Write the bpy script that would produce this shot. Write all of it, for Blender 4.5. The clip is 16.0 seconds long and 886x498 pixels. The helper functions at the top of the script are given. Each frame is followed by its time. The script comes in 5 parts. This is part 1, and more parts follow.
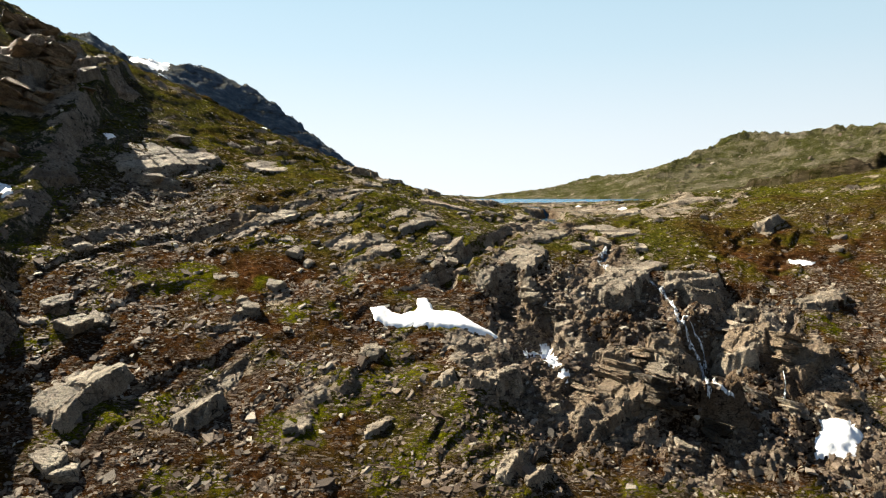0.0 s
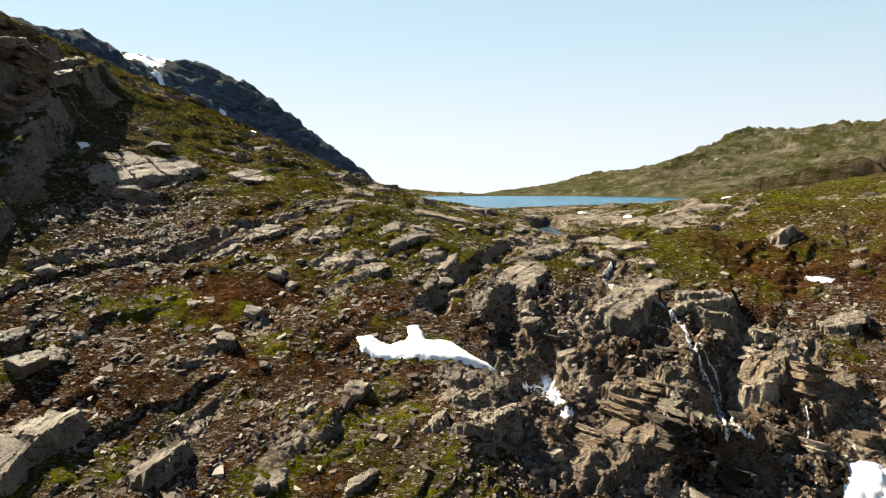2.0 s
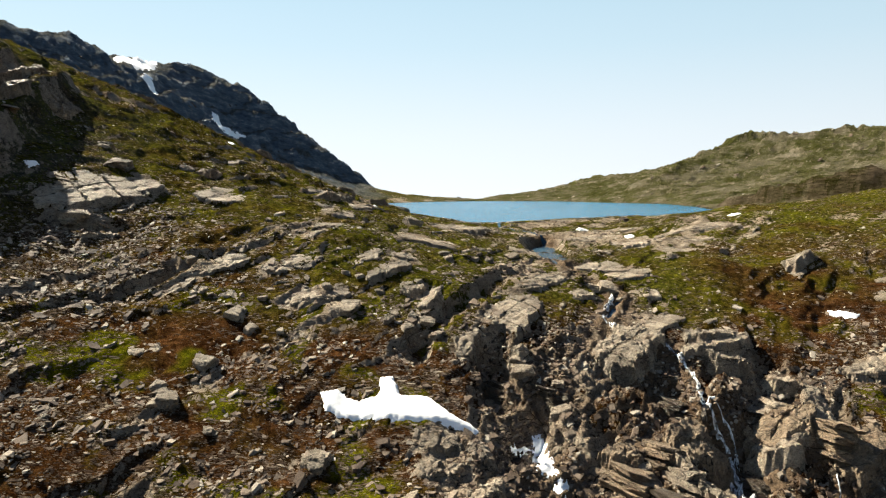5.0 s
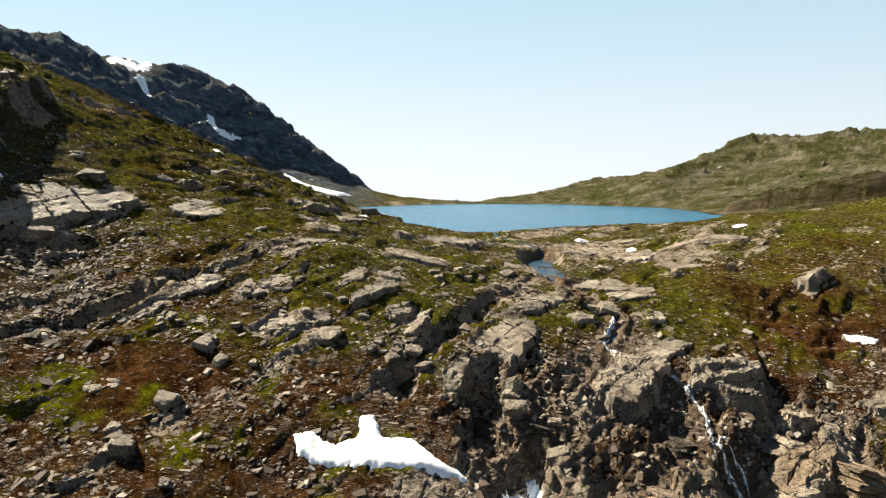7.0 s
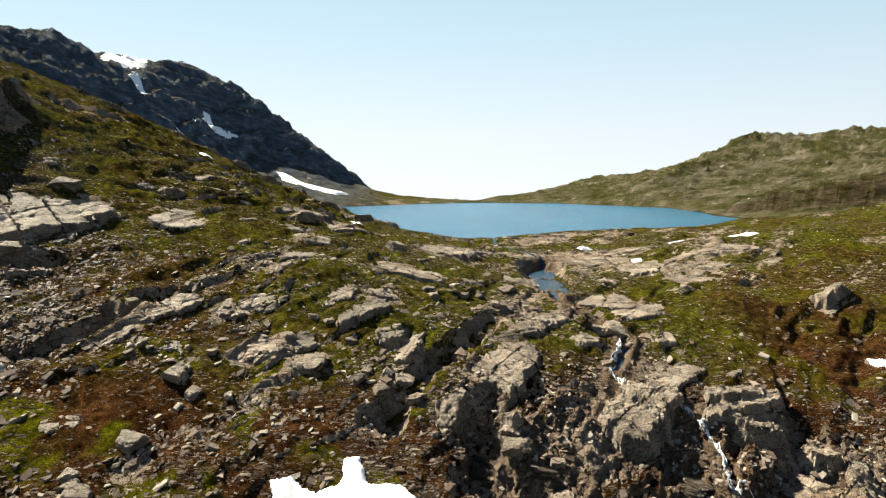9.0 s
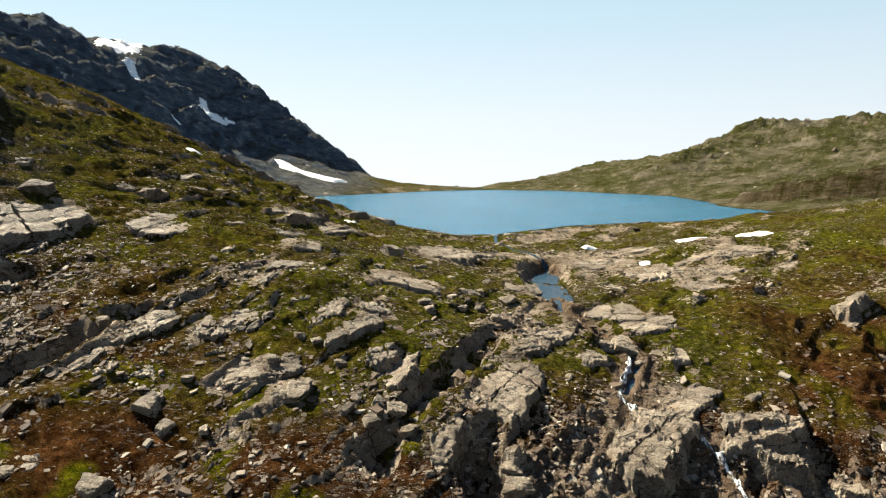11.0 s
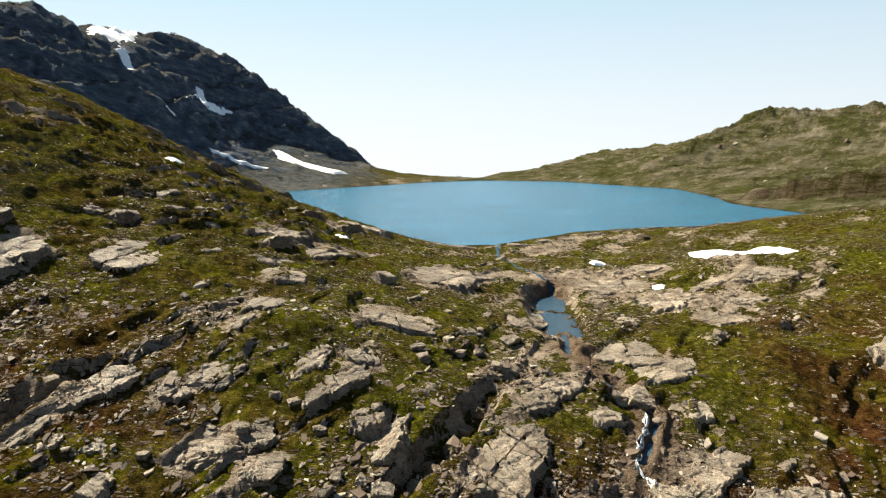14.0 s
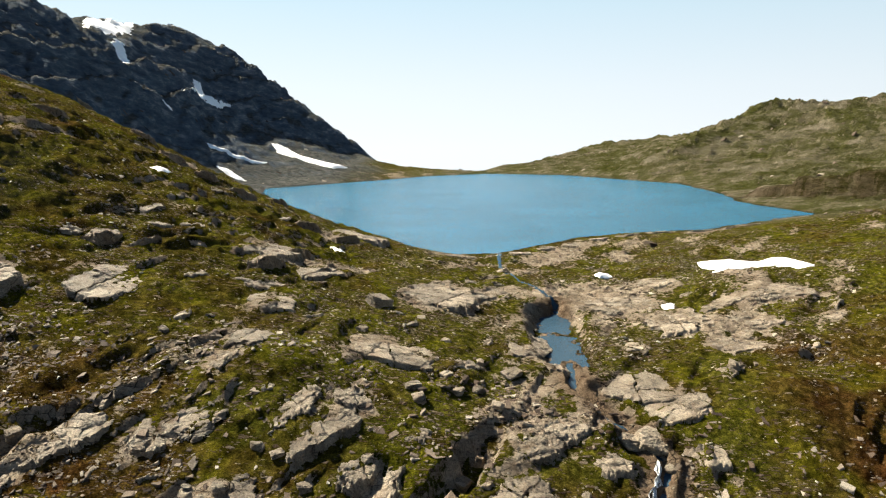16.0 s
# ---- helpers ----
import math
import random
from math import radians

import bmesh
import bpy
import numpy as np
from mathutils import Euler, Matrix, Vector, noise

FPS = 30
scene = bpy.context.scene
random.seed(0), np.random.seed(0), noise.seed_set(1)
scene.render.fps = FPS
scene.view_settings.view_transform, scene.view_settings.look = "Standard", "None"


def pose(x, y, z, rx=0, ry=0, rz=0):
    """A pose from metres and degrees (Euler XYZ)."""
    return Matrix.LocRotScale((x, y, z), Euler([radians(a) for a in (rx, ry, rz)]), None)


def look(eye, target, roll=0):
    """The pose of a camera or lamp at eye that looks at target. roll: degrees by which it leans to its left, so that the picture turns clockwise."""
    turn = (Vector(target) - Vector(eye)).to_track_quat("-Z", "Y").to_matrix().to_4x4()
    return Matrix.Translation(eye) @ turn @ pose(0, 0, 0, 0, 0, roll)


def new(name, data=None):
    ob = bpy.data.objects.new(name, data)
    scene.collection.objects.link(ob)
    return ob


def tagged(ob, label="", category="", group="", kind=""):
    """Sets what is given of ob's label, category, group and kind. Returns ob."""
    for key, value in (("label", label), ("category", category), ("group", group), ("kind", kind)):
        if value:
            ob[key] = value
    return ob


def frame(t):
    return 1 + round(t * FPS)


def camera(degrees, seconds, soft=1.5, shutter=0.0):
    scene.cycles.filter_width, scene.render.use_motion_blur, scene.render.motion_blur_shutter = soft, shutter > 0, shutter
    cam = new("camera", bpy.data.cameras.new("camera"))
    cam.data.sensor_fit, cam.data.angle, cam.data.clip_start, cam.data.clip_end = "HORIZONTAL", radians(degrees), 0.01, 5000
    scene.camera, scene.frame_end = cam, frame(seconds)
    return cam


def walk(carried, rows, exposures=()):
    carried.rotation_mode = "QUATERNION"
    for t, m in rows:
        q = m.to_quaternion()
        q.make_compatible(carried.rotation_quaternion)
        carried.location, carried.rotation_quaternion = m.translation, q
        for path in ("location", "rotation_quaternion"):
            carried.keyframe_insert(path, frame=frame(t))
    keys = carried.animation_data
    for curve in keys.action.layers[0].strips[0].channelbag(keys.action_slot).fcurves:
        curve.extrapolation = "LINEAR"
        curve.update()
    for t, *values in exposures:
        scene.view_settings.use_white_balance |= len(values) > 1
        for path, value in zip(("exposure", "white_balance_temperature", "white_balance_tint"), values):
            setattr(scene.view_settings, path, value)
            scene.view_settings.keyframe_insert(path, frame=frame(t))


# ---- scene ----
cam = camera(66.9, 16.0, 1.2)
METRES, EYE, TILT, LEAN, TURN = 70.0, 2.8, -4.5, 0.0, 0.0
ROWS = [
    (0.0, 0.0, 0.0, 0.0, 0.0, 0.0, -0.0),
    (0.5, 0.0031, 0.0288, 0.0158, 0.03, -0.39, 0.04),
    (1.0, 0.0074, 0.0604, 0.0332, 0.07, -0.55, 0.08),
    (1.5, 0.0122, 0.0893, 0.0476, 0.1, -0.56, 0.1),
    (2.0, 0.0185, 0.1209, 0.0625, 0.12, -0.54, 0.11),
    (2.5, 0.0252, 0.1503, 0.0755, 0.12, -0.52, 0.11),
    (3.0, 0.0319, 0.1815, 0.0884, 0.13, -0.49, 0.11),
    (3.5, 0.0381, 0.2102, 0.1, 0.12, -0.46, 0.11),
    (4.0, 0.0456, 0.2404, 0.1123, 0.12, -0.47, 0.1),
    (6.5, 0.0775, 0.379, 0.1681, 0.07, -0.42, -0.01),
    (7.0, 0.0826, 0.4067, 0.1794, 0.07, -0.43, -0.02),
    (7.5, 0.086, 0.4321, 0.1895, 0.05, -0.46, -0.06),
    (8.0, 0.0892, 0.4598, 0.2005, 0.06, -0.5, -0.06),
    (8.5, 0.0917, 0.4851, 0.2111, 0.06, -0.58, -0.07),
    (9.0, 0.094, 0.5129, 0.2242, 0.07, -0.76, -0.09),
    (11.5, 0.1047, 0.646, 0.2949, 0.19, -2.45, -0.06),
    (12.0, 0.1068, 0.6734, 0.3117, 0.23, -2.69, -0.06),
    (12.5, 0.1093, 0.6981, 0.3282, 0.26, -2.88, -0.07),
    (13.0, 0.1122, 0.7244, 0.3468, 0.31, -3.08, -0.08),
    (13.5, 0.1146, 0.7487, 0.3646, 0.35, -3.3, -0.11),
    (14.0, 0.117, 0.7758, 0.3828, 0.4, -3.51, -0.12),
    (14.5, 0.1191, 0.7995, 0.4003, 0.45, -3.71, -0.1),
    (15.0, 0.1212, 0.8253, 0.419, 0.5, -3.95, -0.09),
    (15.5, 0.1229, 0.8496, 0.4363, 0.52, -4.18, -0.05),
    (16.0, 0.1261, 0.8745, 0.4552, 0.57, -4.49, -0.04),
]
walk(cam, [(t, pose(0, 0, EYE, TILT, LEAN, TURN) @ pose(METRES * x, METRES * y, METRES * z, 90 + pitch, roll, yaw)) for t, x, y, z, yaw, pitch, roll in ROWS],
     exposures=[(0.0, 1.82, 6310, 8), (16.0, 1.82, 6310, 8)])

# ---- light ----
SUN_AZIMUTH, SUN_ELEVATION = -50.0, 41.0   # degrees from straight ahead (minus: to the left), and above the horizon
az, el = radians(SUN_AZIMUTH), radians(SUN_ELEVATION)
to_sun = Vector((math.sin(az) * math.cos(el), math.cos(az) * math.cos(el), math.sin(el)))
world = bpy.data.worlds.new("sky")
scene.world = world
world.use_nodes = True
wt = world.node_tree
sky = wt.nodes.new("ShaderNodeTexSky")
sky.sky_type, sky.sun_disc = "NISHITA", False
sky.sun_elevation, sky.sun_rotation = el, az
sky.altitude, sky.air_density, sky.dust_density, sky.ozone_density = 900, 1.0, 0.3, 1.0
wt.links.new(sky.outputs[0], wt.nodes["Background"].inputs[0])
wt.nodes["Background"].inputs[1].default_value = 0.027
sun_data = bpy.data.lights.new("sun", "SUN")
sun_data.energy, sun_data.angle, sun_data.color = 5.0, radians(0.53), (1.0, 0.90, 0.72)
sun = new("sun", sun_data)
sun.matrix_world = look(to_sun * 300, (0, 0, 0))

# ---- materials ----
def mat(name):
    m = bpy.data.materials.new(name)
    m.use_nodes = True
    nt = m.node_tree
    return m, nt, nt.nodes["Principled BSDF"]


def texco(nt, scale=(1, 1, 1)):
    geo = nt.nodes.new("ShaderNodeNewGeometry")
    mp = nt.nodes.new("ShaderNodeMapping")
    mp.inputs["Scale"].default_value = scale
    nt.links.new(geo.outputs["Position"], mp.inputs["Vector"])
    return mp.outputs["Vector"]


def noise_tex(nt, vec, scale, detail=4.0, rough=0.6, distort=0.0):
    n = nt.nodes.new("ShaderNodeTexNoise")
    n.inputs["Scale"].default_value, n.inputs["Detail"].default_value = scale, detail
    n.inputs["Roughness"].default_value, n.inputs["Distortion"].default_value = rough, distort
    nt.links.new(vec, n.inputs["Vector"])
    return n.outputs["Fac"]


def ramp(nt, fac, stops):
    r = nt.nodes.new("ShaderNodeValToRGB")
    el_ = r.color_ramp.elements
    while len(el_) < len(stops):
        el_.new(0.5)
    for e, (p, c) in zip(el_, stops):
        e.position = p
        e.color = (*c, 1) if not isinstance(c, (int, float)) else (c, c, c, 1)
    nt.links.new(fac, r.inputs[0])
    return r.outputs["Color"]


def mixc(nt, fac, a, b, mode="MIX"):
    n = nt.nodes.new("ShaderNodeMix")
    n.data_type, n.blend_type = "RGBA", mode
    for sock, v in ((n.inputs["Factor"], fac), (n.inputs["A"], a), (n.inputs["B"], b)):
        if isinstance(v, bpy.types.NodeSocket):
            nt.links.new(v, sock)
        elif sock.type == "RGBA":
            sock.default_value = (*v, 1)
        else:
            sock.default_value = v
    return [o for o in n.outputs if o.type == "RGBA"][0]


def maths(nt, op, a, b=0.0, clamp=False):
    n = nt.nodes.new("ShaderNodeMath")
    n.operation, n.use_clamp = op, clamp
    for sock, v in zip(n.inputs, (a, b)):
        if isinstance(v, bpy.types.NodeSocket):
            nt.links.new(v, sock)
        else:
            sock.default_value = v
    return n.outputs[0]


def attr(nt, name):
    a = nt.nodes.new("ShaderNodeAttribute")
    a.attribute_name = name
    return a.outputs["Fac"]


def bump(nt, bsdf, height, strength, distance):
    b = nt.nodes.new("ShaderNodeBump")
    b.inputs["Strength"].default_value, b.inputs["Distance"].default_value = strength, distance
    nt.links.new(height, b.inputs["Height"])
    nt.links.new(b.outputs["Normal"], bsdf.inputs["Normal"])


def beds(nt, vec, scale):
    """Bedding coordinates: stretched along the strike, thin across the beds."""
    lay = nt.nodes.new("ShaderNodeMapping")
    lay.inputs["Rotation"].default_value = (0.2, 0.15, radians(-38))
    lay.inputs["Scale"].default_value = tuple(scale * v for v in (0.42, 1.3, 1.8))
    nt.links.new(vec, lay.inputs["Vector"])
    return lay.outputs[0]


def warped(nt, vec, scale, amount):
    wn = nt.nodes.new("ShaderNodeTexNoise")
    wn.inputs["Scale"].default_value, wn.inputs["Detail"].default_value = scale, 4
    nt.links.new(vec, wn.inputs["Vector"])
    far = nt.nodes.new("ShaderNodeVectorMath")
    far.operation = "MULTIPLY_ADD"
    far.inputs[1].default_value = (amount,) * 3
    nt.links.new(wn.outputs["Color"], far.inputs[0])
    nt.links.new(vec, far.inputs[2])
    return far.outputs[0]


def cells(nt, vec, feature="F1"):
    v = nt.nodes.new("ShaderNodeTexVoronoi")
    v.feature = feature
    v.inputs["Scale"].default_value = 1.0
    nt.links.new(vec, v.inputs["Vector"])
    return v


def rock_colour(nt, vec):
    """Colour and relief of bare gneiss: grain, joints at two sizes, rust and lichen."""
    big = noise_tex(nt, vec, 0.35, 5, 0.65)
    fine = noise_tex(nt, vec, 4.5, 6, 0.8)
    c = ramp(nt, big, ((0.3, (0.235, 0.178, 0.125)), (0.5, (0.405, 0.327, 0.238)), (0.7, (0.575, 0.482, 0.362))))
    c = mixc(nt, 0.9, c, ramp(nt, fine, ((0.36, 0.28), (0.47, 0.85), (0.62, 1.25))), "MULTIPLY")
    bent = warped(nt, vec, 0.7, 0.55)
    joint = cells(nt, beds(nt, bent, 0.42), "DISTANCE_TO_EDGE").outputs["Distance"]
    small = cells(nt, beds(nt, bent, 1.3), "DISTANCE_TO_EDGE").outputs["Distance"]
    patchy = ramp(nt, noise_tex(nt, vec, 0.25, 4, 0.65), ((0.5, 0.0), (0.64, 1.0)))
    cut = maths(nt, "MULTIPLY", ramp(nt, joint, ((0.006, 0.95), (0.03, 0.0))), ramp(nt, noise_tex(nt, vec, 0.4, 3, 0.6), ((0.42, 0.1), (0.58, 1.0))))
    cut2 = maths(nt, "MULTIPLY", ramp(nt, small, ((0.012, 0.85), (0.06, 0.0))), patchy)
    cut = maths(nt, "MAXIMUM", cut, cut2)
    rust = ramp(nt, noise_tex(nt, vec, 0.55, 5, 0.7, 0.6), ((0.52, 0.0), (0.68, 0.5)))
    c = mixc(nt, rust, c, (0.20, 0.115, 0.06))
    lichen = ramp(nt, noise_tex(nt, vec, 1.6, 6, 0.8), ((0.56, 0.0), (0.64, 0.65)))
    c = mixc(nt, lichen, c, (0.075, 0.066, 0.052))
    c = mixc(nt, cut, c, (0.022, 0.018, 0.014))
    relief = maths(nt, "SUBTRACT", maths(nt, "ADD", fine, maths(nt, "MULTIPLY", noise_tex(nt, vec, 1.2, 4, 0.65), 1.5)), maths(nt, "MULTIPLY", cut, 0.9))
    return c, relief


def rock_material(name, tint=(1, 1, 1), rough=0.75):
    m, nt, b = mat(name)
    vec = texco(nt)
    c, relief = rock_colour(nt, vec)
    info = nt.nodes.new("ShaderNodeObjectInfo")
    v = ramp(nt, info.outputs["Random"], ((0.0, 0.54), (1.0, 0.88)))
    c = mixc(nt, 1.0, c, v, "MULTIPLY")
    if tint != (1, 1, 1):
        c = mixc(nt, 1.0, c, tint, "MULTIPLY")
    nt.links.new(c, b.inputs["Base Color"])
    b.inputs["Roughness"].default_value = rough
    b.inputs["Specular IOR Level"].default_value = 0.25
    strata = noise_tex(nt, beds(nt, vec, 1.6), 1.6, 5, 0.7)
    bump(nt, b, maths(nt, "ADD", strata, relief), 1.0, 0.3)
    return m


def ground_material():
    m, nt, b = mat("alpine_ground")
    vec = texco(nt)
    # moss, grass and sedge in patches
    n1 = noise_tex(nt, vec, 0.12, 5, 0.6)
    n2 = noise_tex(nt, vec, 0.9, 5, 0.7)
    n3 = noise_tex(nt, vec, 6.0, 4, 0.75)
    green = ramp(nt, n2, ((0.3, (0.012, 0.014, 0.003)), (0.5, (0.071, 0.075, 0.010)), (0.68, (0.188, 0.177, 0.027))))
    brown = ramp(nt, n2, ((0.3, (0.013, 0.006, 0.002)), (0.52, (0.082, 0.038, 0.0135)), (0.7, (0.165, 0.088, 0.034))))
    russet = maths(nt, "ADD", attr(nt, "russet"), maths(nt, "MULTIPLY", maths(nt, "SUBTRACT", n1, 0.5), 1.6), True)
    turf = mixc(nt, russet, green, brown)
    turf = mixc(nt, attr(nt, "moss"), turf, ramp(nt, n2, ((0.35, (0.042, 0.054, 0.003)), (0.65, (0.18, 0.18, 0.008)))))
    turf = mixc(nt, 0.8, turf, ramp(nt, n3, ((0.36, 0.22), (0.62, 1.5))), "MULTIPLY")
    mottle = ramp(nt, noise_tex(nt, vec, 0.33, 6, 0.72), ((0.34, (0.36, 0.26, 0.20)), (0.46, (0.9, 0.85, 0.8)), (0.6, (1.2, 1.12, 1.05))))
    turf = mixc(nt, 0.85, turf, mottle, "MULTIPLY")
    # split stones of two sizes lying in the turf
    stony = attr(nt, "stony")
    clump = maths(nt, "ADD", 0.2, ramp(nt, noise_tex(nt, vec, 0.4, 5, 0.7), ((0.40, 0.0), (0.62, 1.7))))
    c, stone_height = turf, 0.0
    for size, share, weight in ((4.6, 0.95, 0.3), (1.9, 0.8, 0.6)):
        where = beds(nt, warped(nt, vec, size * 0.7, 0.3 / size), size)
        cell = cells(nt, where)
        edge = cells(nt, where, "DISTANCE_TO_EDGE").outputs["Distance"]
        pick = nt.nodes.new("ShaderNodeSeparateColor")
        nt.links.new(cell.outputs["Color"], pick.inputs[0])
        chosen = maths(nt, "GREATER_THAN", maths(nt, "MULTIPLY", maths(nt, "MULTIPLY", maths(nt, "ADD", stony, 0.06), clump), share), pick.outputs[0])
        body = maths(nt, "MULTIPLY", ramp(nt, edge, ((0.07, 0.0), (0.15, 1.0))), chosen)
        # dark rim round each stone: shade between stones, painted into the colour
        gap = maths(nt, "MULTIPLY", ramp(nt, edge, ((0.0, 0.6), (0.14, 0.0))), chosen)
        tone = ramp(nt, pick.outputs[1], ((0.0, (0.066, 0.041, 0.027)), (0.55, (0.165, 0.122, 0.088)), (0.9, (0.31, 0.25, 0.188)), (1.0, (0.52, 0.445, 0.35))))
        tone = mixc(nt, 0.8, tone, ramp(nt, noise_tex(nt, vec, 7.0, 4, 0.75), ((0.36, 0.4), (0.6, 1.2))), "MULTIPLY")
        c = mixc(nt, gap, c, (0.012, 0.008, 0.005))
        c = mixc(nt, body, c, tone)
        stone_height = maths(nt, "ADD", stone_height, maths(nt, "MULTIPLY", maths(nt, "MULTIPLY", body, maths(nt, "ADD", pick.outputs[2], 0.5)), weight))
    rc, rock_relief = rock_colour(nt, vec)
    rock = attr(nt, "rock")
    rockm = ramp(nt, maths(nt, "ADD", rock, maths(nt, "MULTIPLY", maths(nt, "SUBTRACT", n2, 0.5), 1.3)), ((0.48, 0.0), (0.56, 1.0)))
    c = mixc(nt, rockm, c, rc)
    # western mountain: its shade and blue haze are painted into the rock colour
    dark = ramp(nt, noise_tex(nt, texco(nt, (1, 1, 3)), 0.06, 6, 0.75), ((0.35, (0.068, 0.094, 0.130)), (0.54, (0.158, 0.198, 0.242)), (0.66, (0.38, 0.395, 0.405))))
    flat = nt.nodes.new("ShaderNodeNewGeometry")
    lie = nt.nodes.new("ShaderNodeSeparateXYZ")
    nt.links.new(flat.outputs["Normal"], lie.inputs[0])
    ledge = ramp(nt, maths(nt, "ADD", lie.outputs["Z"], maths(nt, "MULTIPLY", maths(nt, "SUBTRACT", noise_tex(nt, vec, 0.05, 5, 0.65), 0.5), 0.7)), ((0.72, 0.0), (0.92, 0.85)))
    dark = mixc(nt, ledge, dark, ramp(nt, noise_tex(nt, vec, 0.25, 8, 0.75), ((0.38, (0.020, 0.024, 0.018)), (0.5, (0.085, 0.083, 0.066)), (0.62, (0.16, 0.15, 0.13)))))
    c = mixc(nt, maths(nt, "MULTIPLY", attr(nt, "haze_shade"), ramp(nt, n1, ((0.38, 1.0), (0.75, 0.93)))), c, dark)
    # far hill turf and rock, with the greying of haze mixed into their colours
    hazy_heath = ramp(nt, noise_tex(nt, texco(nt, (1, 1, 2.5)), 0.055, 8, 0.72), ((0.38, (0.022, 0.028, 0.010)), (0.47, (0.10, 0.102, 0.042)), (0.53, (0.145, 0.135, 0.070)), (0.60, (0.35, 0.305, 0.23))))
    patches = ramp(nt, noise_tex(nt, texco(nt, (1, 1, 2.0)), 0.024, 6, 0.68), ((0.43, (0.072, 0.082, 0.020)), (0.52, (0.13, 0.122, 0.062)), (0.60, (0.30, 0.262, 0.20))))
    hazy_heath = mixc(nt, 0.5, hazy_heath, patches)
    c = mixc(nt, maths(nt, "MULTIPLY", attr(nt, "hazy_heath"), 0.7), c, hazy_heath)
    # darkens wet ground, and the lake cliffs, whose shade is painted through this mask
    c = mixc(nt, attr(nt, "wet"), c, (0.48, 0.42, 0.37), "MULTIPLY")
    c = mixc(nt, 1.0, c, (0.76, 0.75, 0.76), "MULTIPLY")
    nt.links.new(c, b.inputs["Base Color"])
    b.inputs["Roughness"].default_value = 0.9
    b.inputs["Specular IOR Level"].default_value = 0.0
    soil = maths(nt, "ADD", stone_height, maths(nt, "ADD", n3, maths(nt, "MULTIPLY", n2, 1.5)))
    h = mixc(nt, rockm, soil, rock_relief)
    hills = maths(nt, "MAXIMUM", attr(nt, "hazy_heath"), maths(nt, "MULTIPLY", attr(nt, "haze_shade"), 0.35))
    ledges = noise_tex(nt, texco(nt, (1, 1, 3.0)), 0.07, 9, 0.72)
    h = maths(nt, "ADD", h, maths(nt, "MULTIPLY", hills, maths(nt, "MULTIPLY", ledges, 26.0)))
    bump(nt, b, h, 1.0, 0.55)
    return m


def snow_material():
    m, nt, b = mat("old_snow")
    vec = texco(nt)
    c = ramp(nt, noise_tex(nt, vec, 1.2, 5, 0.7), ((0.3, (0.80, 0.81, 0.83)), (0.6, (0.92, 0.92, 0.92))))
    nt.links.new(c, b.inputs["Base Color"])
    b.inputs["Roughness"].default_value = 0.6
    bump(nt, b, noise_tex(nt, vec, 0.8, 4, 0.6), 0.4, 0.2)
    return m


def water_material(name, colour, rough, wave, size):
    m, nt, b = mat(name)
    vec = texco(nt, (1.0, 1.6, 1.0))
    c = ramp(nt, noise_tex(nt, vec, 0.02, 4, 0.6), ((0.35, tuple(v * 0.85 for v in colour)), (0.65, tuple(min(1, v * 1.15) for v in colour))))
    nt.links.new(c, b.inputs["Base Color"])
    b.inputs["Roughness"].default_value = rough
    b.inputs["IOR"].default_value = 1.33
    b.inputs["Specular IOR Level"].default_value = 0.28
    bump(nt, b, maths(nt, "ADD", noise_tex(nt, vec, size, 4, 0.6), noise_tex(nt, vec, size * 4, 3, 0.6)), wave, 0.5)
    return m


def foam_material():
    m, nt, b = mat("white_water")
    vec = texco(nt, (1, 1, 0.25))
    c = ramp(nt, noise_tex(nt, vec, 3.0, 5, 0.7), ((0.40, (0.07, 0.07, 0.07)), (0.58, (0.85, 0.86, 0.87))))
    nt.links.new(c, b.inputs["Base Color"])
    b.inputs["Roughness"].default_value = 0.3
    return m


def stone_material(name, tones):
    m, nt, b = mat(name)
    vec = texco(nt)
    geo = nt.nodes.new("ShaderNodeNewGeometry")
    c = ramp(nt, geo.outputs["Random Per Island"], tones)
    c = mixc(nt, 0.6, c, ramp(nt, noise_tex(nt, vec, 6.0, 5, 0.8), ((0.38, 0.3), (0.6, 1.25))), "MULTIPLY")
    nt.links.new(c, b.inputs["Base Color"])
    b.inputs["Roughness"].default_value = 0.8
    b.inputs["Specular IOR Level"].default_value = 0.2
    bump(nt, b, noise_tex(nt, vec, 7.0, 3, 0.7), 0.6, 0.08)
    return m


M_STONE = stone_material("loose_stone", ((0.0, (0.035, 0.022, 0.014)), (0.5, (0.11, 0.076, 0.052)), (0.88, (0.21, 0.162, 0.118)), (1.0, (0.38, 0.33, 0.26))))
M_PALE = stone_material("lichened_stone", ((0.0, (0.07, 0.052, 0.036)), (0.4, (0.19, 0.155, 0.112)), (0.8, (0.33, 0.285, 0.215)), (1.0, (0.50, 0.45, 0.36))))
M_GROUND = ground_material()
M_ROCK = rock_material("weathered_gneiss")
M_WETROCK = rock_material("wet_gneiss", (0.30, 0.28, 0.26), 0.35)
M_CRAG = rock_material("dark_gneiss", (0.86, 0.78, 0.69), 0.7)
M_SNOW = snow_material()
M_LAKE = water_material("lake_water", (0.017, 0.098, 0.17), 0.2, 0.8, 0.35)
M_POOL = water_material("stream_water", (0.025, 0.05, 0.075), 0.06, 0.2, 1.5)
M_FOAM = foam_material()

